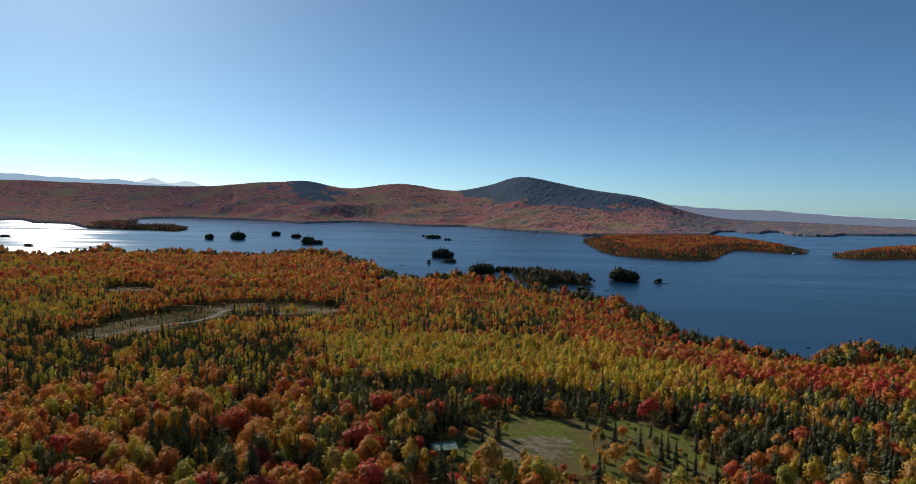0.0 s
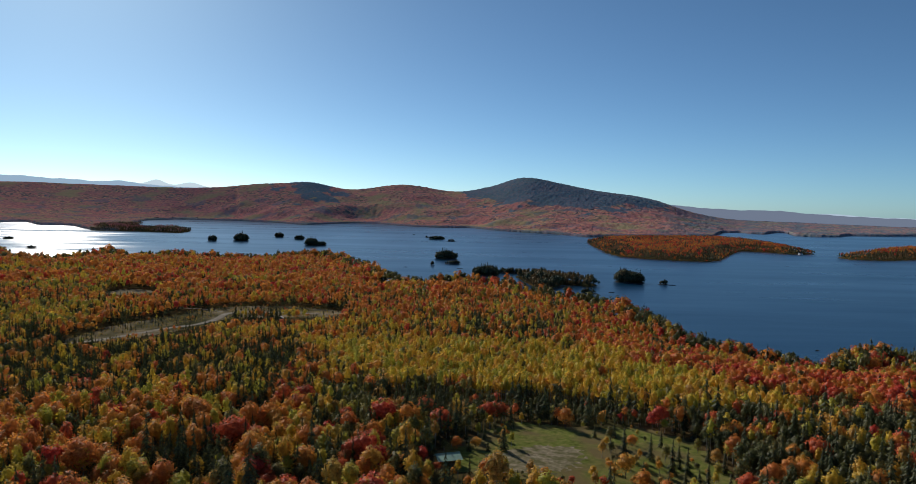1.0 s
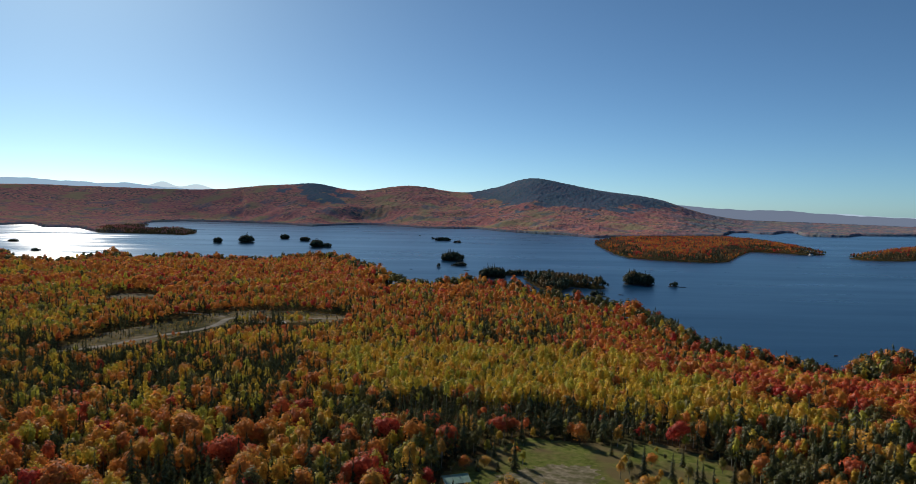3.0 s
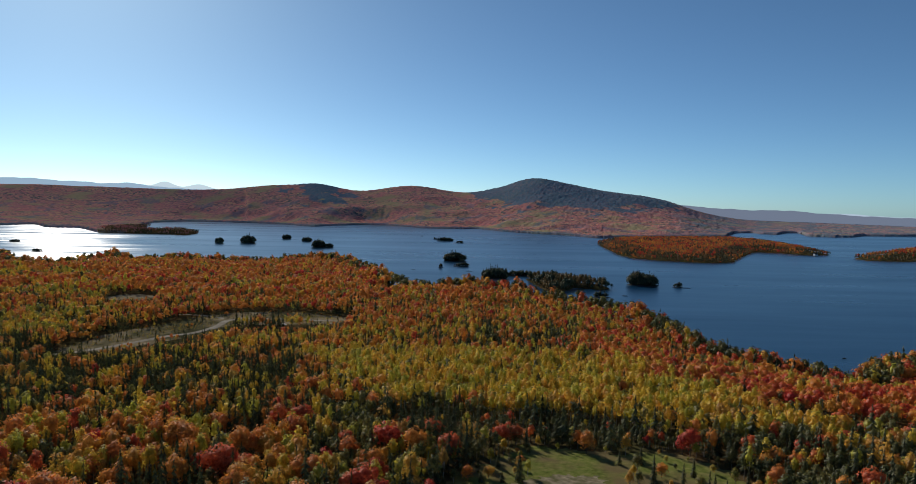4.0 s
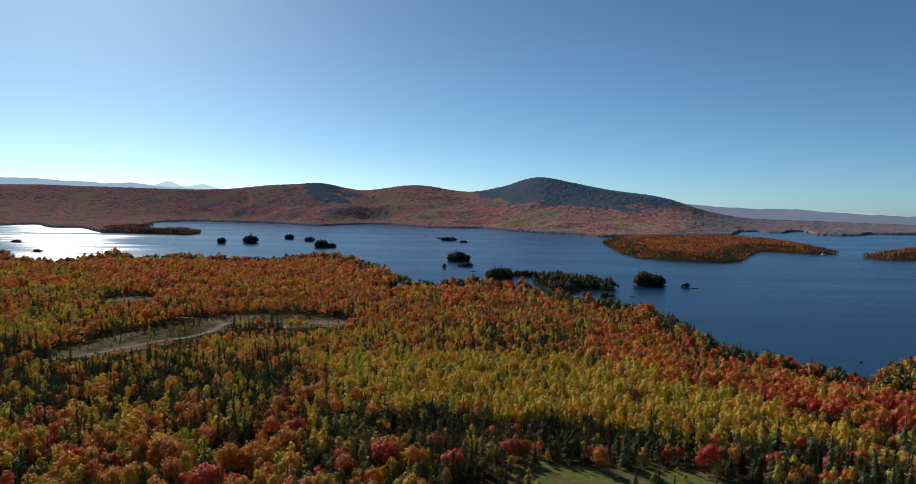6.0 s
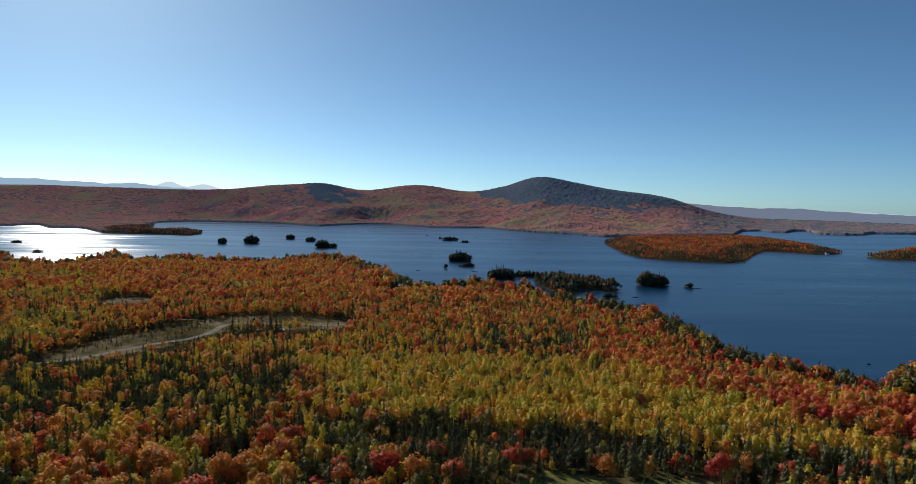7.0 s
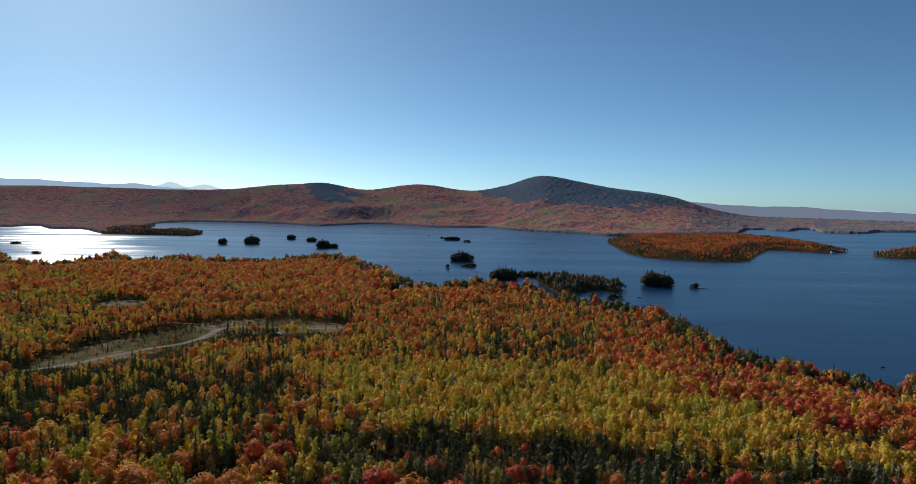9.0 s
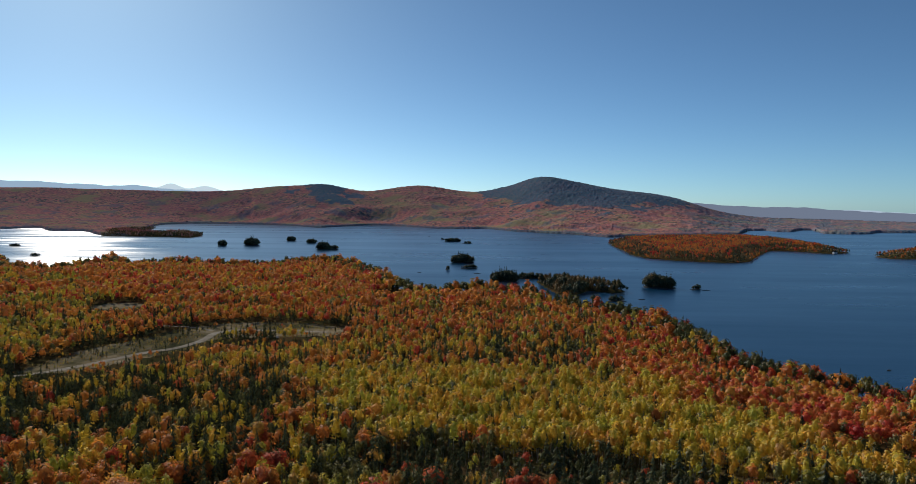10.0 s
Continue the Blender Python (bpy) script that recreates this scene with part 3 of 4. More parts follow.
KINDS = ["red_maple", "orange_maple", "aspen", "birch", "spruce"]
BARK_OF = {"red_maple": BARK, "orange_maple": BARK, "aspen": PALE_BARK, "birch": PALE_BARK, "spruce": BARK}
LABELS = {
    "red_maple": ("maple with crimson autumn leaves in mixed woodland", "tree"),
    "orange_maple": ("broad maple with rusty orange autumn leaves", "tree"),
    "aspen": ("slender aspen with golden yellow autumn leaves", "tree"),
    "birch": ("pale-barked birch with thinning olive and yellow leaves", "tree"),
    "spruce": ("dark green pointed spruce among autumn hardwoods", "tree"),
}


def template(kind, level, r, solid=False):
    """Crown and trunk of one tree of a kind. level 0: nearest, 1: near, 2: middle, 3: far, 4: farthest."""
    if kind == "spruce":
        tiers, arms = ((11, 7), (8, 6), (6, 5), (4, 5), (3, 4))[level]
        return conifer(r, r.uniform(9.5, 12.5), r.uniform(3.2, 4.4) + 0.4 * level, tiers, arms)
    h, w, clear, many, size = {"red_maple": (8.4, 5.8, 0.14, 1.0, 0.40), "orange_maple": (8.7, 6.2, 0.12, 1.12, 0.40),
                               "aspen": (9.2, 3.7, 0.24, 0.7, 0.36), "birch": (8.2, 4.2, 0.16, 0.72, 0.38)}[kind]
    lobes, clumps, leaves, s = ((12, 5, 600, 1.0), (9, 2, 200, 1.6), (7, 1, 74, 2.3), (5, 1, 34, 3.1), (4, 1, 20, 4.3))[level]
    return hardwood(r, h * r.uniform(0.88, 1.12), w * r.uniform(0.88, 1.12), 0.03 if solid else clear, lobes, clumps, int(leaves * many), size * s, kind == "aspen")


def species(x, y):
    """Share of each kind of KINDS at a place: stands of aspen, maples by the shore, spruce flats."""
    n = len(x)
    w = np.tile(np.array([0.13, 0.52, 0.07, 0.15, 0.13]), (n, 1))

    def zone(mask, share, soft=1.0):
        m = np.asarray(mask, float)[:, None] * soft
        w[:] = w * (1 - m) + np.array(share) * m

    wob = 26 * (ripple(x, y, 90, 21) - 0.5)
    wob2 = 26 * (ripple(x, y, 70, 22) - 0.5)
    xx, yy = x + wob, y + wob2
    zone((yy > 430) & (yy < 620) & (xx < -20), [0.05, 0.35, 0.12, 0.07, 0.41])
    zone((yy > 445) & (yy < 560) & (xx > -150) & (xx < 60), [0.05, 0.32, 0.17, 0.10, 0.36])
    zone((yy > 540) & (xx > -110), [0.12, 0.46, 0.07, 0.22, 0.13])
    zone((yy < 440) & (xx < -60), [0.04, 0.36, 0.12, 0.08, 0.40])
    zone(inside([(-330, 470), (-245, 440), (-141, 420), (-93, 340), (-148, 312), (-240, 290)], xx, yy), [0.01, 0.10, 0.08, 0.05, 0.76])
    zone((yy < 268) & (xx < -62), [0.07, 0.45, 0.19, 0.18, 0.11])
    zone((yy > 500) & (yy < 565) & (xx > -70) & (xx < 50), [0.03, 0.16, 0.14, 0.10, 0.57])
    zone(inside([(-140, 440), (-86, 455), (-39, 470), (18, 462), (62, 440), (78, 400), (100, 372), (118, 330), (122, 290), (80, 289), (52, 303), (13, 319), (-26, 330), (-58, 322), (-74, 355), (-104, 399)], xx, yy), [0.0, 0.03, 0.77, 0.18, 0.02])
    zone(inside([(48, 525), (52, 455), (68, 405), (81, 385), (96, 366), (107, 350), (117, 329), (124, 305), (260, 290), (320, 480), (200, 560), (120, 640), (75, 610)], xx, yy), [0.66, 0.27, 0.02, 0.04, 0.01])
    zone(np.hypot((xx - 66) / 20, (yy - 425) / 26) < 1, [0.0, 0.35, 0.65, 0.0, 0.0])
    for px, py, rx, ry in ((-123, 503, 26, 11), (-92, 515, 26, 11), (-50, 538, 22, 11), (-191, 479, 24, 12), (-164, 474, 26, 12), (-172, 572, 14, 12)):
        zone(np.hypot((x - px) / rx, (y - py) / ry) < 1, [0.0, 0.12, 0.76, 0.12, 0.0])
    zone(np.hypot((x + 200) / 24, (y - 566) / 11) < 1, [0.0, 0.05, 0.05, 0.0, 0.9])
    zone(np.hypot((x + 88) / 20, (y - 216) / 26) < 1, [0.10, 0.15, 0.05, 0.10, 0.60])
    for px, py, rx, ry in ((-372, 525, 55, 85), (-471, 711, 70, 40), (-626, 901, 90, 60), (-296, 824, 45, 24)):
        zone(np.hypot((xx - px) / rx, (yy - py) / ry) < 1, [0.02, 0.1, 0.3, 0.5, 0.08])
    zone((xx > 95) & (yy > 440), [0.40, 0.34, 0.08, 0.12, 0.06])
    zone((xx > 70) & (yy < 292 - 0.1 * (xx - 70)), [0.05, 0.10, 0.08, 0.52, 0.25])
    zone(inside([(-88, 318), (-12, 326), (3, 262), (-12, 232), (-22, 192), (-56, 186)], xx, yy), [0.04, 0.09, 0.05, 0.46, 0.36])
    zone((yy > 278) & (yy < 317 - 0.55 * np.maximum(xx - 25, 0)) & (xx > -45) & (xx < 72), [0.04, 0.05, 0.03, 0.52, 0.36])
    zone((yy < 226) & (xx > -30) & (xx < 80), [0.22, 0.30, 0.18, 0.18, 0.12])
    # patches of one kind within the mixture
    for k, seed in enumerate((31, 32, 33, 34, 35)):
        w[:, k] *= 0.2 + 4.5 * ripple(x, y, 34 if y.mean() < 600 else 80, seed) ** 4
    edge = edge_distance(SHORE, x, y)
    w[:, 4] = np.where(edge < 18, w[:, 4] + 0.4, w[:, 4])
    w[:, 3] = np.where(edge < 26, w[:, 3] + 1.1, w[:, 3])
    return w / w.sum(1)[:, None]


def scatter(x0, x1, y0, y1, step, seed):
    r = np.random.default_rng(seed)
    gx, gy = np.meshgrid(np.arange(x0, x1, step), np.arange(y0, y1, step))
    gx = gx + (np.arange(gx.shape[0]) % 2)[:, None] * step / 2 + r.uniform(-0.36, 0.36, gx.shape) * step
    gy = gy + r.uniform(-0.36, 0.36, gy.shape) * step
    return gx.ravel(), gy.ravel()


def plant(name, kind, level, x, y, z, size, tone, seed, label, parent=None, mats=None, category="trees", solid=False):
    """Many trees of one kind in one mesh."""
    r = np.random.default_rng(seed)
    tpl = [template(kind, level, r, solid) for _ in range(7)]
    pick = r.integers(0, len(tpl), len(x))
    turn = r.uniform(0, 2 * math.pi, len(x))
    fat = r.uniform(0.85, 1.2, len(x))
    V, Q, S, T, N, n = [], [], [], [], [], 0
    for k, (crown, trunk) in enumerate(tpl):
        sel = np.where(pick == k)[0]
        if not len(sel):
            continue
        bare = stem(r, crown[0][:, 2].max() * 0.8, 0.13, 0.04, 4, 0.2, 3)
        v, q, m = joined([crown, bare]) if level < 3 else crown
        slot = np.r_[np.zeros(len(crown[1]), int), np.ones(len(q) - len(crown[1]), int)]
        c, s = np.cos(turn[sel])[:, None], np.sin(turn[sel])[:, None]
        sc, ft = size[sel][:, None], (size * fat)[sel][:, None]
        vx = (v[None, :, 0] * c - v[None, :, 1] * s) * ft + x[sel][:, None]
        vy = (v[None, :, 0] * s + v[None, :, 1] * c) * ft + y[sel][:, None]
        vz = v[None, :, 2] * sc + z[sel][:, None]
        V.append(np.stack([vx, vy, vz], -1).reshape(-1, 3))
        N.append(np.stack([m[None, :, 0] * c - m[None, :, 1] * s, m[None, :, 0] * s + m[None, :, 1] * c, np.tile(m[:, 2], (len(sel), 1))], -1).reshape(-1, 3))
        Q.append((q[None] + (np.arange(len(sel)) * len(v))[:, None, None]).reshape(-1, 3) + n)
        S.append(np.tile(slot, len(sel)))
        T.append(np.repeat(tone[sel], len(q)))
        n += len(sel) * len(v)
    ob = mesh_object(name, np.concatenate(V), np.concatenate(Q), mats or [LEAF_MANY[kind], BARK_OF[kind]], np.concatenate(S), parent, tone=np.concatenate(T), normals=np.concatenate(N))
    return tagged(ob, label, "" if parent else category, kind="stuff")


def free_of_trees(x, y):
    road = np.minimum(edge_distance(ROAD, x, y, False), edge_distance(SIDE_ROAD, x, y, False) + 2.6)
    brush = inside(BRUSHLAND, x, y) & (ripple(x, y, 45, 41) < 0.72)
    glade = np.zeros(np.shape(x), bool)
    for gx, gy, rx, ry in GLADES:
        glade |= np.hypot((x - gx) / rx, (y - gy) / ry) < 1
    return ~inside(CLEARING, x, y) & (road > 6.5) & ~brush & ~glade & (np.hypot(x + 16, y - 230) > 10)


def low_growth(x, y):
    """Young growth on the camera's side of the road and of the clearing."""
    low = np.zeros(np.shape(x), bool)
    for k in (1.0, 1.03, 1.06, 1.09, 1.12):
        for gx, gy, rx, ry in GLADES:
            low |= np.hypot((x * k - gx) / rx, (y * k - gy) / ry) < 1
        low |= inside(BRUSHLAND, x * k, y * k) | inside(CLEARING, x * k, y * k) | ((k < 1.05) & (edge_distance(SIDE_ROAD, x * k, y * k, False) < 6) & (x > 114) & (x < 142))
    return low


def in_sight(x, y, margin=14):
    return (x > -0.75 * y - margin) & (x < 0.59 * y + margin)


def single_tree(kind, seed):
    """One tree as a thing: trunk with limbs, and crown."""
    r = np.random.default_rng(seed)
    crown, trunk = template(kind, 0, r)
    base = new(kind + "_tree")
    tagged(base, *LABELS[kind], group="trees of the near woodland")
    mesh_object("trunk", trunk[0], trunk[1], [BARK_OF[kind]], parent=base, smooth=True)
    mesh_object("crown", crown[0], crown[1], [LEAF[kind]], parent=base, normals=crown[2])
    return base


def build_forest():
    r = np.random.default_rng(5)
    bands = [(1, -330, 290, 155, 285, 3.3), (2, -480, 330, 285, 460, 3.3), (3, -620, 330, 460, 720, 4.2), (4, -1250, 330, 720, 1440, 6.2), (4, -105, 105, -60, 155, 4.6)]
    for level, x0, x1, y0, y1, step in bands:
        x, y = scatter(x0, x1, y0, y1, step, 49 + level)
        ok = (in_sight(x, y) | (y < 155)) & inside(SHORE, x, y) & free_of_trees(x, y) & (edge_distance(SHORE, x, y) > 2)
        x, y = x[ok], y[ok]
        w = species(x, y)
        kind = (r.random(len(x))[:, None] > np.cumsum(w, 1)).sum(1).clip(0, 4)
        thin = r.random(len(x)) < np.where((kind == 0) | (kind == 1), np.where(y < 460, 0.45, np.where(y < 720, 0.55, 0.85)), 1.0)
        x, y, kind = x[thin], y[thin], kind[thin]
        z = ground_height(x, y)
        size = r.uniform(0.72, 1.2, len(x)) * np.where(kind == 4, r.uniform(0.65, 1.2, len(x)), 1) * (0.9 + 0.3 * ripple(x, y, 60, 61))
        size = size * np.where(edge_distance(SHORE, x, y) < 28, np.where(kind < 4, 1.55, 1.25), 1.0) * np.where((y < 270) & (x < -62) & (kind < 2), 1.12, 1.0) * np.where((y > 720) & (kind < 4), 1.3, 1.0)
        size = np.where((kind == 4) & (y > 300) & (edge_distance(SHORE, x, y) > 30), size * 0.9, size)
        stand = (np.hypot((x + 200) / 24, (y - 566) / 11) < 1) | (np.hypot((x + 172) / 14, (y - 572) / 12) < 1)
        size = np.where(low_growth(x, y) & ~stand, size * r.uniform(0.22, 0.55, len(x)), size)
        shaded = (y > 280) & (y < 318 - 0.55 * np.maximum(x - 25, 0)) & (x > -48) & (x < 74 + 10 * ripple(x, y, 30, 64))
        size = np.where(shaded, size * np.where(kind < 4, r.uniform(0.35, 0.7, len(x)), r.uniform(0.4, 1.0, len(x))), size)
        # birches darker by the shore and southeast, and in the belt for its shade
        tone = np.clip(0.6 * r.random(len(x)) + 0.9 * ripple(x, y, 36, 62) - 0.25 + 0.5 * (((edge_distance(SHORE, x, y) < 26) | shaded | ((x > 66) & (y < 285))) & (kind == 3)) + 0.16 * (kind == 2) - 0.12 * ((y > 560) & (kind < 2)), 0, 1)
        for k, name in enumerate(KINDS):
            sel = np.where(kind == k)[0]
            if level == 1:
                near = sel[(x[sel] > -120) & (x[sel] < 125) & (y[sel] > 165)]
                near = near[np.argsort(y[near])][:200]
                models = [single_tree(name, 900 + 10 * k + j) for j in range(5)]
                for j, i in enumerate(near):
                    m = Matrix.Translation((x[i], y[i], z[i])) @ Matrix.Rotation(r.uniform(0, 6.28), 4, "Z") @ Matrix.Diagonal((size[i] * 1.05, size[i] * 1.05, size[i], 1))
                    if j < 5:
                        models[j].matrix_basis = m
                    else:
                        copy_thing(models[j % 5], m)
                sel = np.setdiff1d(sel, near)
            plant(name + "_forest", name, level, x[sel], y[sel], z[sel], size[sel], tone[sel], 60 + 10 * level + k + (500 if y1 < 200 else 0), "woodland of " + LABELS[name][0].split(" in ")[0].split(" among ")[0] + ", many trees")


build_forest()


def build_shrubs():
    r = np.random.default_rng(77)
    x, y = scatter(-320, -110, 430, 680, 2.3, 78)
    ok = inside(BRUSHLAND, x, y) & (edge_distance(ROAD, x, y, False) > 5) & (ripple(x, y, 28, 79) > 0.3)
    x, y = x[ok], y[ok]
    for k, name in enumerate(("birch", "spruce")):
        s_ = (r.random(len(x)) < 0.12) == (k == 1)
        plant(name + "_scrub", name, 3, x[s_], y[s_], ground_height(x[s_], y[s_]) - 0.3, r.uniform(0.08, 0.22, s_.sum()) * (1 + 0.8 * k), 0.25 * r.random(s_.sum()), 600 + k, "low scrub of regrowing saplings on cut-over land", category="shrubs")


build_shrubs()


# ---- islands ----
PINE_MANY = leaf_material("island_pine_needles", [(0.0, (0.045, 0.058, 0.034)), (0.6, (0.065, 0.078, 0.042)), (0.85, (0.10, 0.098, 0.048)), (1.0, (0.20, 0.13, 0.055))], True, 0.12, airy=0.12)


def mound(name, poly, height, parent=None, step=4.0):
    p = np.asarray(poly, float)
    xs = np.linspace(p[:, 0].min() - step, p[:, 0].max() + step, max(8, int(np.ptp(p[:, 0]) / step) + 3))
    ys = np.linspace(p[:, 1].min() - step, p[:, 1].max() + step, max(8, int(np.ptp(p[:, 1]) / step) + 3))
    gx, gy = np.meshgrid(xs, ys)
    d = edge_distance(poly, gx, gy)
    d = np.where(inside(poly, gx, gy), d, -d)
    gz = np.where(d > 0, 0.4 + height * smoothstep(d / max(10, height * 6)), np.maximum(-2.5, d * 1.6)) + 0.5 * (ripple(gx, gy, 9, 71) - 0.3)
    ob = grid_object(name, gx, gy, gz, d > -step * 1.6, [ROCK if height < 3 else SOIL])
    ob.parent = parent
    return ob


def small_island(cx, cy, rx, ry, tall, seed, label, turn=0.0, mix=0.5):
    r = np.random.default_rng(seed)
    a = np.linspace(0, 2 * math.pi, 14, endpoint=False)
    rad = 1 + 0.18 * np.sin(2 * a + r.uniform(0, 6)) + 0.1 * np.sin(3 * a + r.uniform(0, 6))
    ux, uy = rx * rad * np.cos(a), ry * rad * np.sin(a)
    c, s = math.cos(radians(turn)), math.sin(radians(turn))
    poly = np.stack([cx + ux * c - uy * s, cy + ux * s + uy * c], 1)
    isle = tagged(new("wooded_island"), label, "island", group="small islands in the lake")
    mound("rock_base", poly, 1.3, isle, max(2.0, rx / 5))
    n = int(max(8, rx * ry * 3.14 / 9))
    x, y = r.uniform(-1, 1, 4 * n) * rx, r.uniform(-1, 1, 4 * n) * ry
    x, y = x * max(0.5, 1 - 3.5 / rx), y * max(0.5, 1 - 3.5 / ry)
    x, y = cx + x * c - y * s, cy + x * s + y * c
    ok = np.where(inside(poly, x, y))[0][:n]
    if tall > 3 and len(ok):
        x, y = x[ok], y[ok]
        rho = np.hypot((x - cx) / rx, (y - cy) / ry)
        size = tall / 10.5 * r.uniform(0.82 if tall > 12 else 0.4, 1.1, len(x)) * (1.05 - 0.4 * rho ** 2)
        con = r.random(len(x)) < mix
        for flag, kind in ((True, "spruce"), (False, "orange_maple")):
            s_ = con == flag
            if s_.any():
                plant("pine_stand" if flag else "tree_stand", kind, 2, x[s_], y[s_], -size[s_] * 1.4 + 0.6, size[s_] * (1.0 if flag else 1.05), r.random(s_.sum()) ** 1.5, seed + 7, "dark shaded trees crowded on the rock", isle, [PINE_MANY, BARK], solid=True)
    return isle


ISLANDS = [(-1350, 1856, 17, 12, 9), (-1060, 1532, 13, 9, 8), (-826, 1972, 13, 12, 19), (-755, 2006, 21, 17, 25), (-723, 2258, 16, 14, 18), (-623, 2143, 18, 12, 15),
           (-508, 1858, 17, 14, 24), (-482, 1860, 16, 10, 13), (-329, 2617, 6, 4, 4), (-258, 2409, 8, 6, 10), (-215, 2310, 28, 10, 14), (-160, 2210, 14, 8, 9),
           (-118, 1496, 25, 19, 21), (-131, 1332, 6, 5, 9), (-95, 1366, 18, 8, 9), (-26, 1160, 25, 20, 20), (14, 1205, 24, 12, 12),
           (114, 947, 13, 6, 9), (190, 1108, 17, 16, 24), (205, 1098, 13, 12, 20), (243, 1086, 9, 6, 10)]
for i, (cx, cy, rx, ry, tall) in enumerate(ISLANDS):
    small_island(cx, cy, rx, ry, tall, 300 + i, "small rocky island covered with dark pines" if tall > 11 else "low rock islet with a few stunted trees", 0, 0.14)
small_island(148, 966, 5, 2, 0, 340, "bare low rocks breaking the lake surface")
small_island(254, 1076, 6, 2.5, 0, 341, "bare low rocks breaking the lake surface")
small_island(-75, 1270, 6, 2, 0, 342, "bare low rocks breaking the lake surface")
small_island(-175, 1275, 5, 2, 0, 343, "bare low rocks breaking the lake surface")

NECK = [(20, 1165), (32, 1080), (48, 990), (66, 985), (90, 1046), (123, 1026), (142, 1042), (136, 1078), (84, 1122)]
BIG_ISLAND = [(270, 2300), (262, 2000), (258, 1786), (276, 1670), (325, 1613), (382, 1580), (442, 1566), (487, 1614), (560, 1790), (660, 2000), (712, 1972), (760, 1897), (831, 1930), (850, 2080), (870, 2443), (800, 2640), (640, 2620), (420, 2540), (290, 2390)]
EAST_ISLAND = [(822, 1800), (827, 1739), (894, 1724), (1030, 1790), (1250, 1850), (1450, 2150), (1300, 2290), (1032, 2040), (880, 1880)]


def forested(name, poly, height, step, level, shares, seed, label, tall=1.0, dark=False, mats=None):
    r = np.random.default_rng(seed)
    p = np.asarray(poly, float)
    tagged(mound(name, poly, height, step=4.0 if height < 5 else 9.0), label, "island", kind="structure")
    x, y = scatter(p[:, 0].min(), p[:, 0].max(), p[:, 1].min(), p[:, 1].max(), step, seed)
    ok = inside(poly, x, y)
    x, y = x[ok], y[ok]
    d = edge_distance(poly, x, y)
    z = 0.2 + height * smoothstep(d / max(10, height * 6))
    w = np.tile(np.array(shares, float), (len(x), 1))
    for k in range(5):
        w[:, k] *= 0.1 + 4 * ripple(x, y, 110, 80 + k) ** 4
    w[:, 4] = np.where(d < 45, w[:, 4] + 0.12, w[:, 4])
    w[:, 3] = np.where(d < 60, w[:, 3] + 0.9, w[:, 3])
    w /= w.sum(1)[:, None]
    kind = (r.random(len(x))[:, None] > np.cumsum(w, 1)).sum(1).clip(0, 4)
    # birches wear the pine colour: dark green, plus the shade of the shore front
    for k, kn in enumerate(KINDS):
        s_ = kind == k
        if s_.any():
            plant(kn + "_forest", kn, level, x[s_], y[s_], z[s_], tall * r.uniform(0.5, 1.25, s_.sum()) * (0.7 if k == 4 else 1.0), np.clip(0.35 * r.random(s_.sum()) + 0.9 * ripple(x[s_], y[s_], 130, 90 + k) + (0.35 if kn == 'birch' else -0.3), 0, 1), seed + k, "woodland of " + LABELS[kn][0].split(" in ")[0].split(" among ")[0] + " on an island", mats=[PINE_MANY, BARK] if k > 2 or dark else mats, solid=True)


# on the spit the maple shapes stand in for dark pines
forested("island_ground_neck", NECK, 3.9, 5.4, 2, [0.0, 0.74, 0.0, 0.16, 0.10], 401, "low wooded spit of rock and soil", 1.5, True)
forested("island_ground_large", BIG_ISLAND, 12, 7.0, 4, [0.28, 0.32, 0.02, 0.30, 0.08], 402, "large wooded island with a low wooded rise", 1.1)
forested("island_ground_east", EAST_ISLAND, 14, 8.0, 4, [0.12, 0.36, 0.03, 0.38, 0.11], 403, "long wooded island in the open lake", 1.15)
# peninsula hardwoods take the hill colours, with their painted haze
forested("peninsula_ground", PENINSULA, 10, 7.0, 4, [0.2, 0.28, 0.02, 0.22, 0.28], 404, "wooded peninsula reaching into the lake", 1.25, mats=[HILL, BARK])


# ---- shed in the clearing ----
def box(bm, x, y, z, sx, sy, sz, bevel=0.0):
    """A box from its centre and sizes."""
    made = bmesh.ops.create_cube(bm, size=1.0, matrix=Matrix.Translation((x, y, z)) @ Matrix.Diagonal((sx, sy, sz, 1)))
    if bevel:
        edges = {e for v in made["verts"] for e in v.link_edges}
        bmesh.ops.bevel(bm, geom=list(edges), offset=bevel, segments=1, affect="EDGES")
    return bm


def one_box(*a, bevel=0.02):
    return box(bmesh.new(), *a, bevel)


GREEN_METAL = surface("green_metal_roofing", [(0.3, (0.16, 0.30, 0.23)), (0.7, (0.24, 0.40, 0.31))], 0.8, rough=0.6, second=(0.5, (0.22, 0.30, 0.26), 0.5))
BOARD = surface("weathered_yellow_boards", [(0.3, (0.22, 0.17, 0.075)), (0.7, (0.34, 0.27, 0.12))], 2.5, 6.0, 0.8, 0.01)
POST_WOOD = surface("grey_timber", [(0.3, (0.10, 0.085, 0.065)), (0.7, (0.22, 0.19, 0.15))], 3.0, 5.0, 0.85, 0.01)


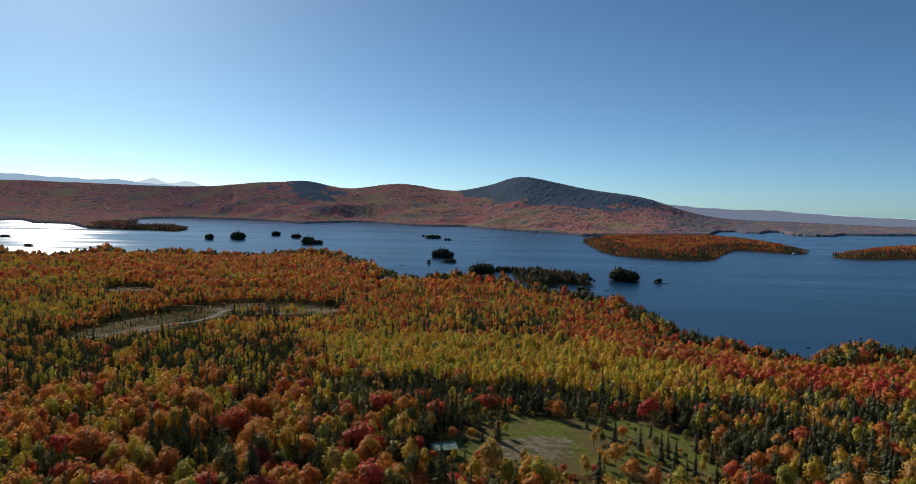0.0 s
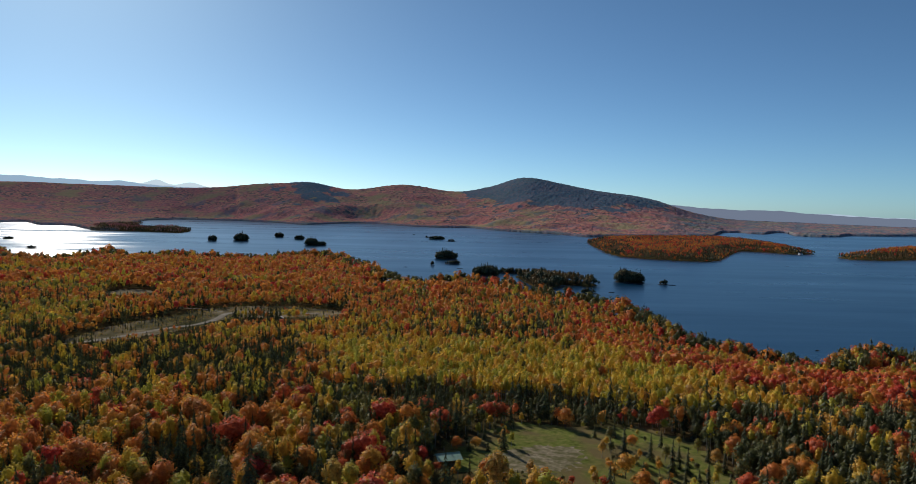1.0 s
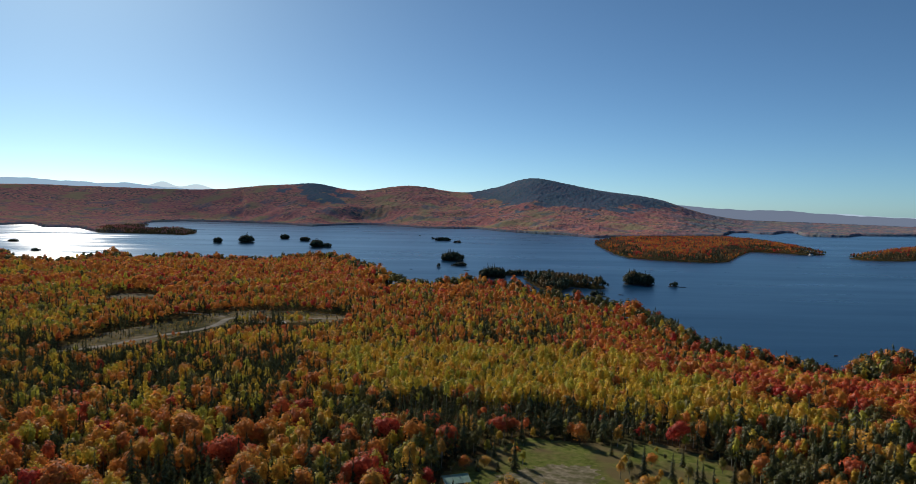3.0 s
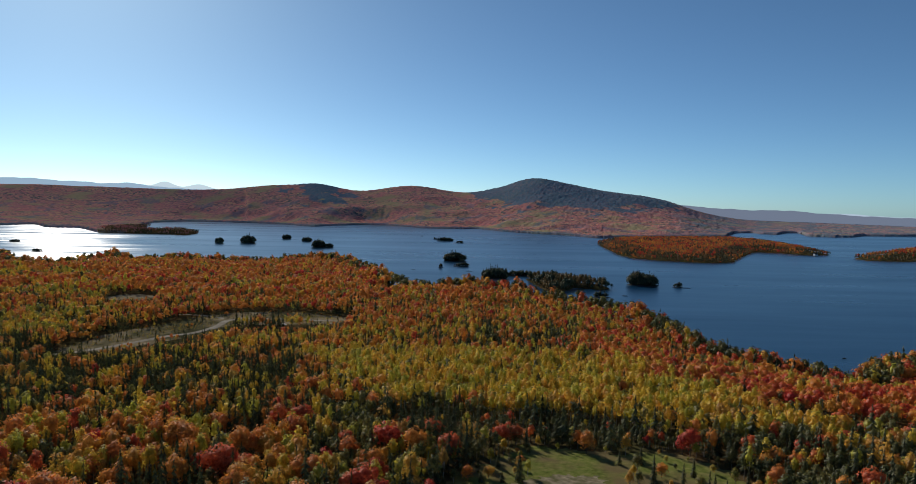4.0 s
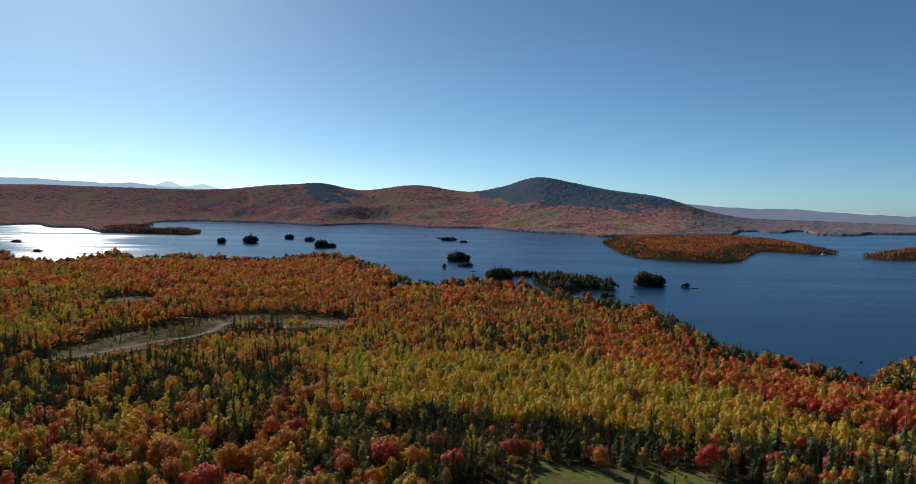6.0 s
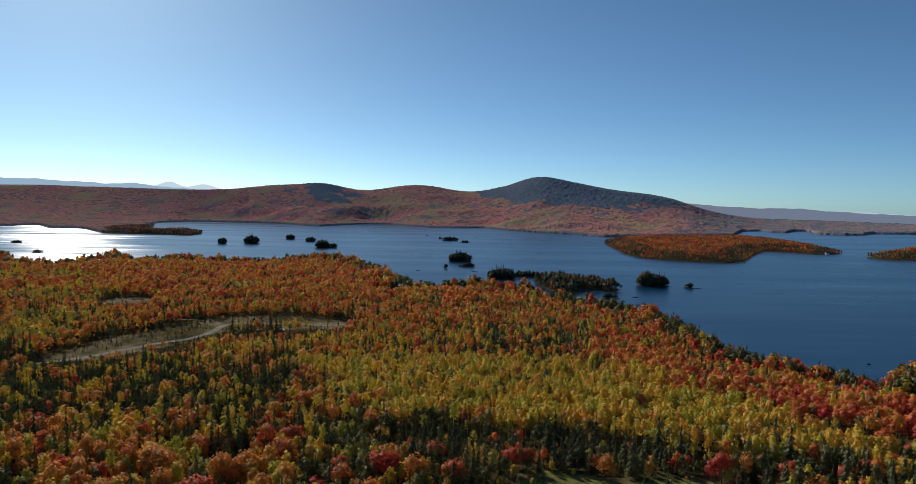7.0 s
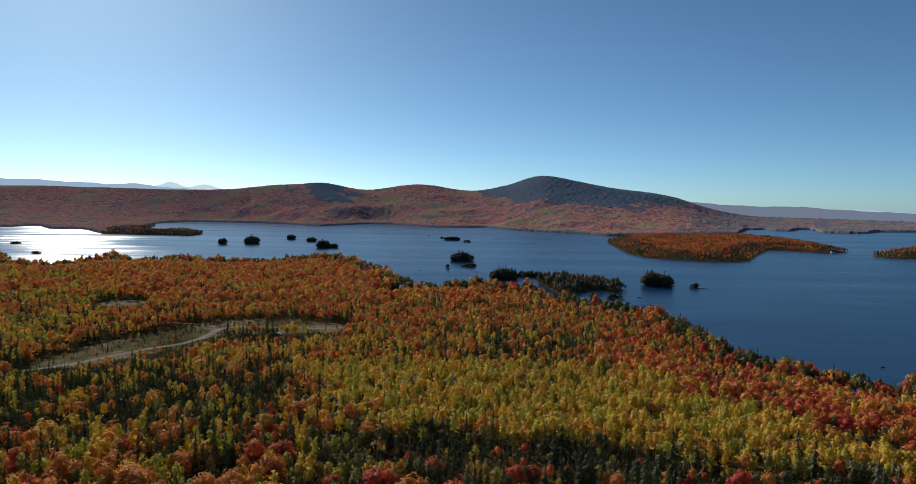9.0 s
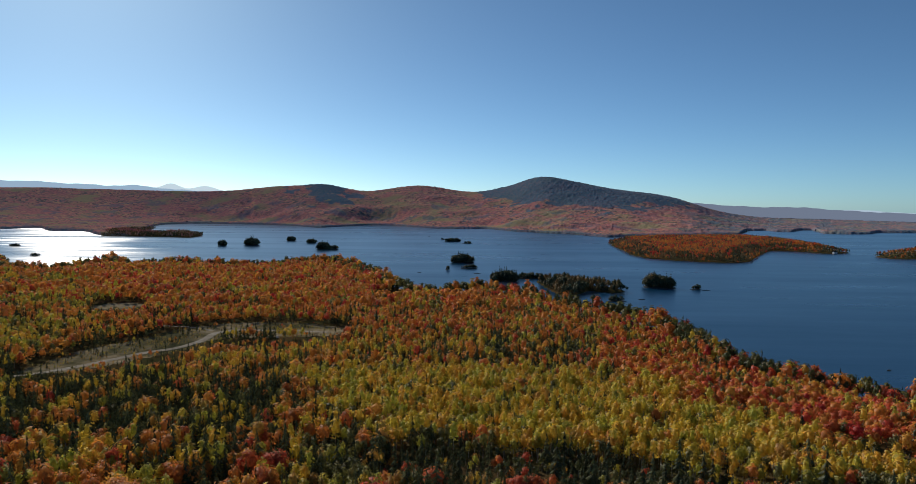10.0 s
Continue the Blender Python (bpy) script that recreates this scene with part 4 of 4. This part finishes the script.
def build_shed():
    x0, y0 = -16.2, 227.0
    g = float(ground_height(x0, y0)) + 0.05
    shed = tagged(new("open_shed"), "open-fronted wooden shed with a pale green metal roof", "shed")
    shed.location, shed.rotation_euler = (x0, y0, g), (0, 0, radians(22))
    L, W, H = 7.2, 4.4, 2.4
    for sx in (-1, 1):
        wall = part("end_wall", one_box(sx * (L / 2 - 0.06), 0.1, H / 2, 0.12, W - 0.5, H), BOARD, shed, "weathered yellow board wall")
        for k in range(9):
            part("board", one_box(sx * (L / 2 + 0.015), -W / 2 + 0.6 + k * 0.51, H / 2, 0.05, 0.46, H - 0.05, bevel=0.0), BOARD, wall)
    part("back_wall", one_box(0, W / 2 - 0.15, H / 2, L - 0.26, 0.12, H), BOARD, shed)
    for k in range(4):
        part("post", one_box(-L / 2 + 0.15 + k * (L - 0.3) / 3, -W / 2 + 0.15, H / 2, 0.18, 0.18, H), POST_WOOD, shed)
    part("front_beam", one_box(0, -W / 2 + 0.15, H + 0.1, L, 0.16, 0.24), POST_WOOD, shed)
    part("floor_slab", one_box(0, 0, 0.02, L, W, 0.12), GRAVEL, shed)
    # roof of two slopes, with standing ribs
    for name, y, z, wid, pitch in (("roof_slope", -1.05, H + 0.78, 3.7, 20), ("roof_slope", 1.75, H + 0.95, 2.4, -32)):
        bm = box(bmesh.new(), 0, 0, 0, L + 0.9, wid, 0.08, 0.01)
        for v in bm.verts:
            v.co = Matrix.Rotation(radians(pitch), 3, "X") @ v.co + Vector((0, y, z))
        slope = part(name, bm, GREEN_METAL, shed, "pale green ribbed metal roofing")
        for k in range(13):
            rb = box(bmesh.new(), -L / 2 - 0.35 + k * (L + 0.7) / 12, 0, 0.06, 0.05, wid - 0.02, 0.05)
            for v in rb.verts:
                v.co = Matrix.Rotation(radians(pitch), 3, "X") @ v.co + Vector((0, y, z))
            part("roof_rib", rb, GREEN_METAL, slope)
    part("ridge_cap", one_box(0, 0.72, H + 1.45, L + 0.95, 0.3, 0.08), GREEN_METAL, shed)


build_shed()


# ---- utility pole and wires by the lane ----
def build_pole(x, y, h=9.5):
    g = float(ground_height(x, y))
    r = np.random.default_rng(3)
    pole = tagged(new("utility_pole"), "weathered wooden utility pole beside a gravel lane", "pole", group="utility poles")
    pole.location = (x, y, g)
    v, q, _ = stem(r, h, 0.17, 0.11, 10, 0.0, 4, (0, 0, -0.3))
    mesh_object("pole_shaft", v, q, [POST_WOOD], parent=pole, smooth=True)
    part("crossarm", one_box(0, 0, h - 0.9, 2.2, 0.12, 0.14), POST_WOOD, pole)
    for k in (-1, 0, 1):
        bm = bmesh.new()
        bmesh.ops.create_cone(bm, cap_ends=True, segments=8, radius1=0.06, radius2=0.03, depth=0.2, matrix=Matrix.Translation((k * 0.95, 0, h - 0.73)))
        part("insulator", bm, GREEN_METAL, pole)
    return pole


build_pole(128.5, 334.0)


# ---- trees standing in the clearing ----
def build_clearing_trees():
    r = np.random.default_rng(91)
    placed = []
    tries = [(x, y) for x, y in zip(r.uniform(-22, 76, 2600), r.uniform(206, 282, 2600))]
    for x, y in tries:
        if not inside(CLEARING, np.array([x]), np.array([y]))[0]:
            continue
        edge = edge_distance(CLEARING, np.array([x]), np.array([y]))[0]
        east = x > 34 or y < 222 or (x < 5 and y > 242)
        if not (east or edge < 4.5) or math.hypot(x + 16, y - 224) < 13 or inside(GRAVEL_PATCH, np.array([x]), np.array([y]))[0]:
            continue
        if any(math.hypot(x - a, y - b) < (6.8 if x > 30 and y > 246 else 3.8) for a, b in placed):
            continue
        placed.append((x, y))
    models = {k: [single_tree(k, 1500 + 7 * i + j) for j in range(3)] for i, k in enumerate(KINDS)}
    used = {k: 0 for k in KINDS}
    for x, y in placed[:170]:
        k = r.choice(KINDS, p=[0.05, 0.14, 0.14, 0.42, 0.25])
        size = r.uniform(0.45, 1.0)
        m = Matrix.Translation((x, y, float(ground_height(x, y)))) @ Matrix.Rotation(r.uniform(0, 6.28), 4, "Z") @ Matrix.Diagonal((size * 1.1, size * 1.1, size, 1)) @ Matrix.Translation((0, 0, -0.9))
        if used[k] < 3:
            models[k][used[k]].matrix_basis = m
        else:
            copy_thing(models[k][used[k] % 3], m)
        used[k] += 1
    for k in KINDS:
        for j in range(used[k], 3):
            for o in (*models[k][j].children, models[k][j]):
                bpy.data.objects.remove(o)


build_clearing_trees()

# ---- far houses and a boat ----
WHITE_WALL = surface("white_clapboard", [(0.3, (0.62, 0.61, 0.58)), (0.7, (0.78, 0.77, 0.74))], 0.7)
DARK_ROOF = surface("grey_shingle_roof", [(0.3, (0.05, 0.05, 0.055)), (0.7, (0.11, 0.105, 0.10))], 1.0)
PANE, pane_tree = material("window_glass")
pane_b = node(pane_tree, "BsdfPrincipled", Roughness=0.08)
pane_b.inputs["Base Color"].default_value = (0.02, 0.025, 0.03, 1)
pane_tree.links.new(pane_b.outputs[0], pane_tree.nodes.new("ShaderNodeOutputMaterial").inputs[0])


def build_house(x, y, z, length, width, height, turn, label):
    """A gabled house: walls, two roof slopes, gables, windows."""
    house = tagged(new("lake_house"), label, "house", group="houses by the lake")
    house.location, house.rotation_euler = (x, y, z), (0, 0, radians(turn))
    part("wall", one_box(0, 0, height / 2 - 0.5, length, width, height + 1, bevel=0.05), WHITE_WALL, house)
    rise = width * 0.38
    for side in (-1, 1):
        bm = box(bmesh.new(), 0, 0, 0, length + 0.9, math.hypot(width / 2, rise) + 0.5, 0.22)
        tilt = Matrix.Rotation(-side * math.atan2(rise, width / 2), 3, "X")
        for v in bm.verts:
            v.co = tilt @ v.co + Vector((0, side * width / 4, height + rise / 2))
        part("roof", bm, DARK_ROOF, house, "dark grey shingled roof slope")
        bm = bmesh.new()
        vs = [bm.verts.new((side * (length / 2 - 0.1 * k), yy, zz)) for k in (0, 1) for yy, zz in ((-width / 2, height), (width / 2, height), (0, height + rise))]
        for f in ((0, 1, 2), (5, 4, 3), (0, 3, 4, 1), (1, 4, 5, 2), (2, 5, 3, 0)):
            bm.faces.new([vs[k] for k in f])
        part("gable", bm, WHITE_WALL, house)
    n = max(2, int(length / 3))
    for k in range(n):
        part("window", one_box(-length / 2 + (k + 0.5) * length / n, -width / 2 - 0.02, height * 0.55, 1.0, 0.08, 1.3), PANE, house)
    part("door", one_box(length * 0.08, -width / 2 - 0.03, 1.0, 0.95, 0.08, 2.05), DARK_ROOF, house)
    part("chimney", one_box(length * 0.2, width * 0.1, height + rise + 0.2, 0.7, 0.7, 1.8), DARK_ROOF, house)


for az, r, length, turn in ((-26.7, 4385, 22, 26), (-25.6, 4485, 12, 20), (-28.25, 3800, 14, 30), (-23.9, 4470, 10, 24)):
    hx, hy = r * math.sin(radians(az)), r * math.cos(radians(az))
    build_house(hx, hy, 3.0, length, 9, 7.5, turn, "white lakeside house with a dark gabled roof")
build_house(772, 1888, 1.6, 9, 6.5, 3.2, 20, "small white cabin at the wooded island shore")


def build_boat(x, y):
    boat = tagged(new("moored_boat"), "small dark open boat moored on the lake", "boat")
    boat.location, boat.rotation_euler = (x, y, 0.0), (0, 0, radians(35))
    bm = bmesh.new()
    rows = []
    for i in range(9):
        u = i / 8
        w = 0.75 * math.sin(math.pi * min(1, 0.25 + 0.75 * u) ** 1.2) + 0.12
        xx = -2.1 + 4.2 * (1 - u)
        rows.append([bm.verts.new((xx, yy * w, zz)) for yy, zz in ((-1, 0.5), (-0.8, 0.0), (0, -0.15), (0.8, 0.0), (1, 0.5), (0.86, 0.48), (0.6, 0.1), (-0.6, 0.1), (-0.86, 0.48))])
    for a, b in zip(rows, rows[1:]):
        for k in range(9):
            bm.faces.new([a[k], a[(k + 1) % 9], b[(k + 1) % 9], b[k]])
    bm.faces.new(rows[0][::-1])
    bm.faces.new(rows[-1])
    part("hull", bm, POST_WOOD, boat)
    for k in (-0.7, 0.5):
        part("seat_board", one_box(k, 0, 0.32, 0.28, 1.1, 0.05), POST_WOOD, boat)


def build_truck(x, y, turn):
    """A parked pickup by the road."""
    paint = surface("silver_car_paint", [(0.3, (0.5, 0.5, 0.5)), (0.7, (0.6, 0.6, 0.6))], 1.0, rough=0.35)
    rubber = surface("black_rubber", [(0.3, (0.015, 0.015, 0.015)), (0.7, (0.03, 0.03, 0.03))], 3.0)
    truck = tagged(new("pickup_truck"), "pale silver pickup truck parked beside the dirt road", "truck")
    truck.location, truck.rotation_euler = (x, y, float(ground_height(x, y)) + 0.1), (0, 0, radians(turn))
    part("body", one_box(0, 0, 0.85, 5.4, 1.9, 0.7, bevel=0.12), paint, truck)
    cab = bmesh.new()
    box(cab, 0.55, 0, 1.5, 2.2, 1.75, 0.75, 0.0)
    for v in cab.verts:
        if v.co.z > 1.6:
            v.co.x = 0.5 + (v.co.x - 0.55) * 0.72
            v.co.y *= 0.86
    bmesh.ops.bevel(cab, geom=list(cab.edges), offset=0.07, segments=2, affect="EDGES")
    part("cab", cab, paint, truck)
    part("windscreen", one_box(1.42, 0, 1.5, 0.12, 1.4, 0.45), PANE, truck, "dark glass")
    for side in (-1, 1):
        part("side_window", one_box(0.5, side * 0.82, 1.52, 1.3, 0.06, 0.38), PANE, truck, "dark glass")
        part("bed_rail", one_box(-1.6, side * 0.88, 1.24, 2.0, 0.1, 0.14), paint, truck)
        for wx in (-1.65, 1.7):
            bm = bmesh.new()
            bmesh.ops.create_cone(bm, cap_ends=True, segments=18, radius1=0.38, radius2=0.38, depth=0.26, matrix=Matrix.Translation((wx, side * 0.86, 0.38)) @ Matrix.Rotation(radians(90), 4, "X"))
            part("wheel", bm, rubber, truck)


build_truck(-182, 577, 12)
build_boat(259, 600)


def build_mast(az, r, h):
    """A slender lattice mast in the far woods: three legs that draw together, with braces between them."""
    steel = surface("weathered_red_steel", [(0.3, (0.16, 0.07, 0.055)), (0.7, (0.24, 0.11, 0.085))], 0.5)
    x, y = r * math.sin(radians(az)), r * math.cos(radians(az))
    mast = tagged(new("radio_mast"), "tall thin lattice mast rising from the far woods", "mast")
    mast.location = (x, y, float(hill_height(np.array([x]), np.array([y]))[0][0]) - 1)
    feet = [Vector((2.2 * math.cos(a), 2.2 * math.sin(a), 0)) for a in (0.3, 2.4, 4.5)]

    def rod(name, p, q, w):
        bm = bmesh.new()
        way = q - p
        bmesh.ops.create_cone(bm, cap_ends=True, segments=5, radius1=w, radius2=w * 0.8, depth=way.length,
                              matrix=Matrix.Translation((p + q) / 2) @ way.to_track_quat("Z", "Y").to_matrix().to_4x4())
        part(name, bm, steel, mast)

    def at(k, u):
        return feet[k] * (1 - 0.75 * u) + Vector((0, 0, h * u))

    for k in range(3):
        rod("leg", at(k, 0), at(k, 1), 0.35)
        for j in range(9):
            rod("brace", at(k, j / 9), at((k + 1) % 3, (j + 1) / 9), 0.16)


build_mast(13.44, 4250, 52)
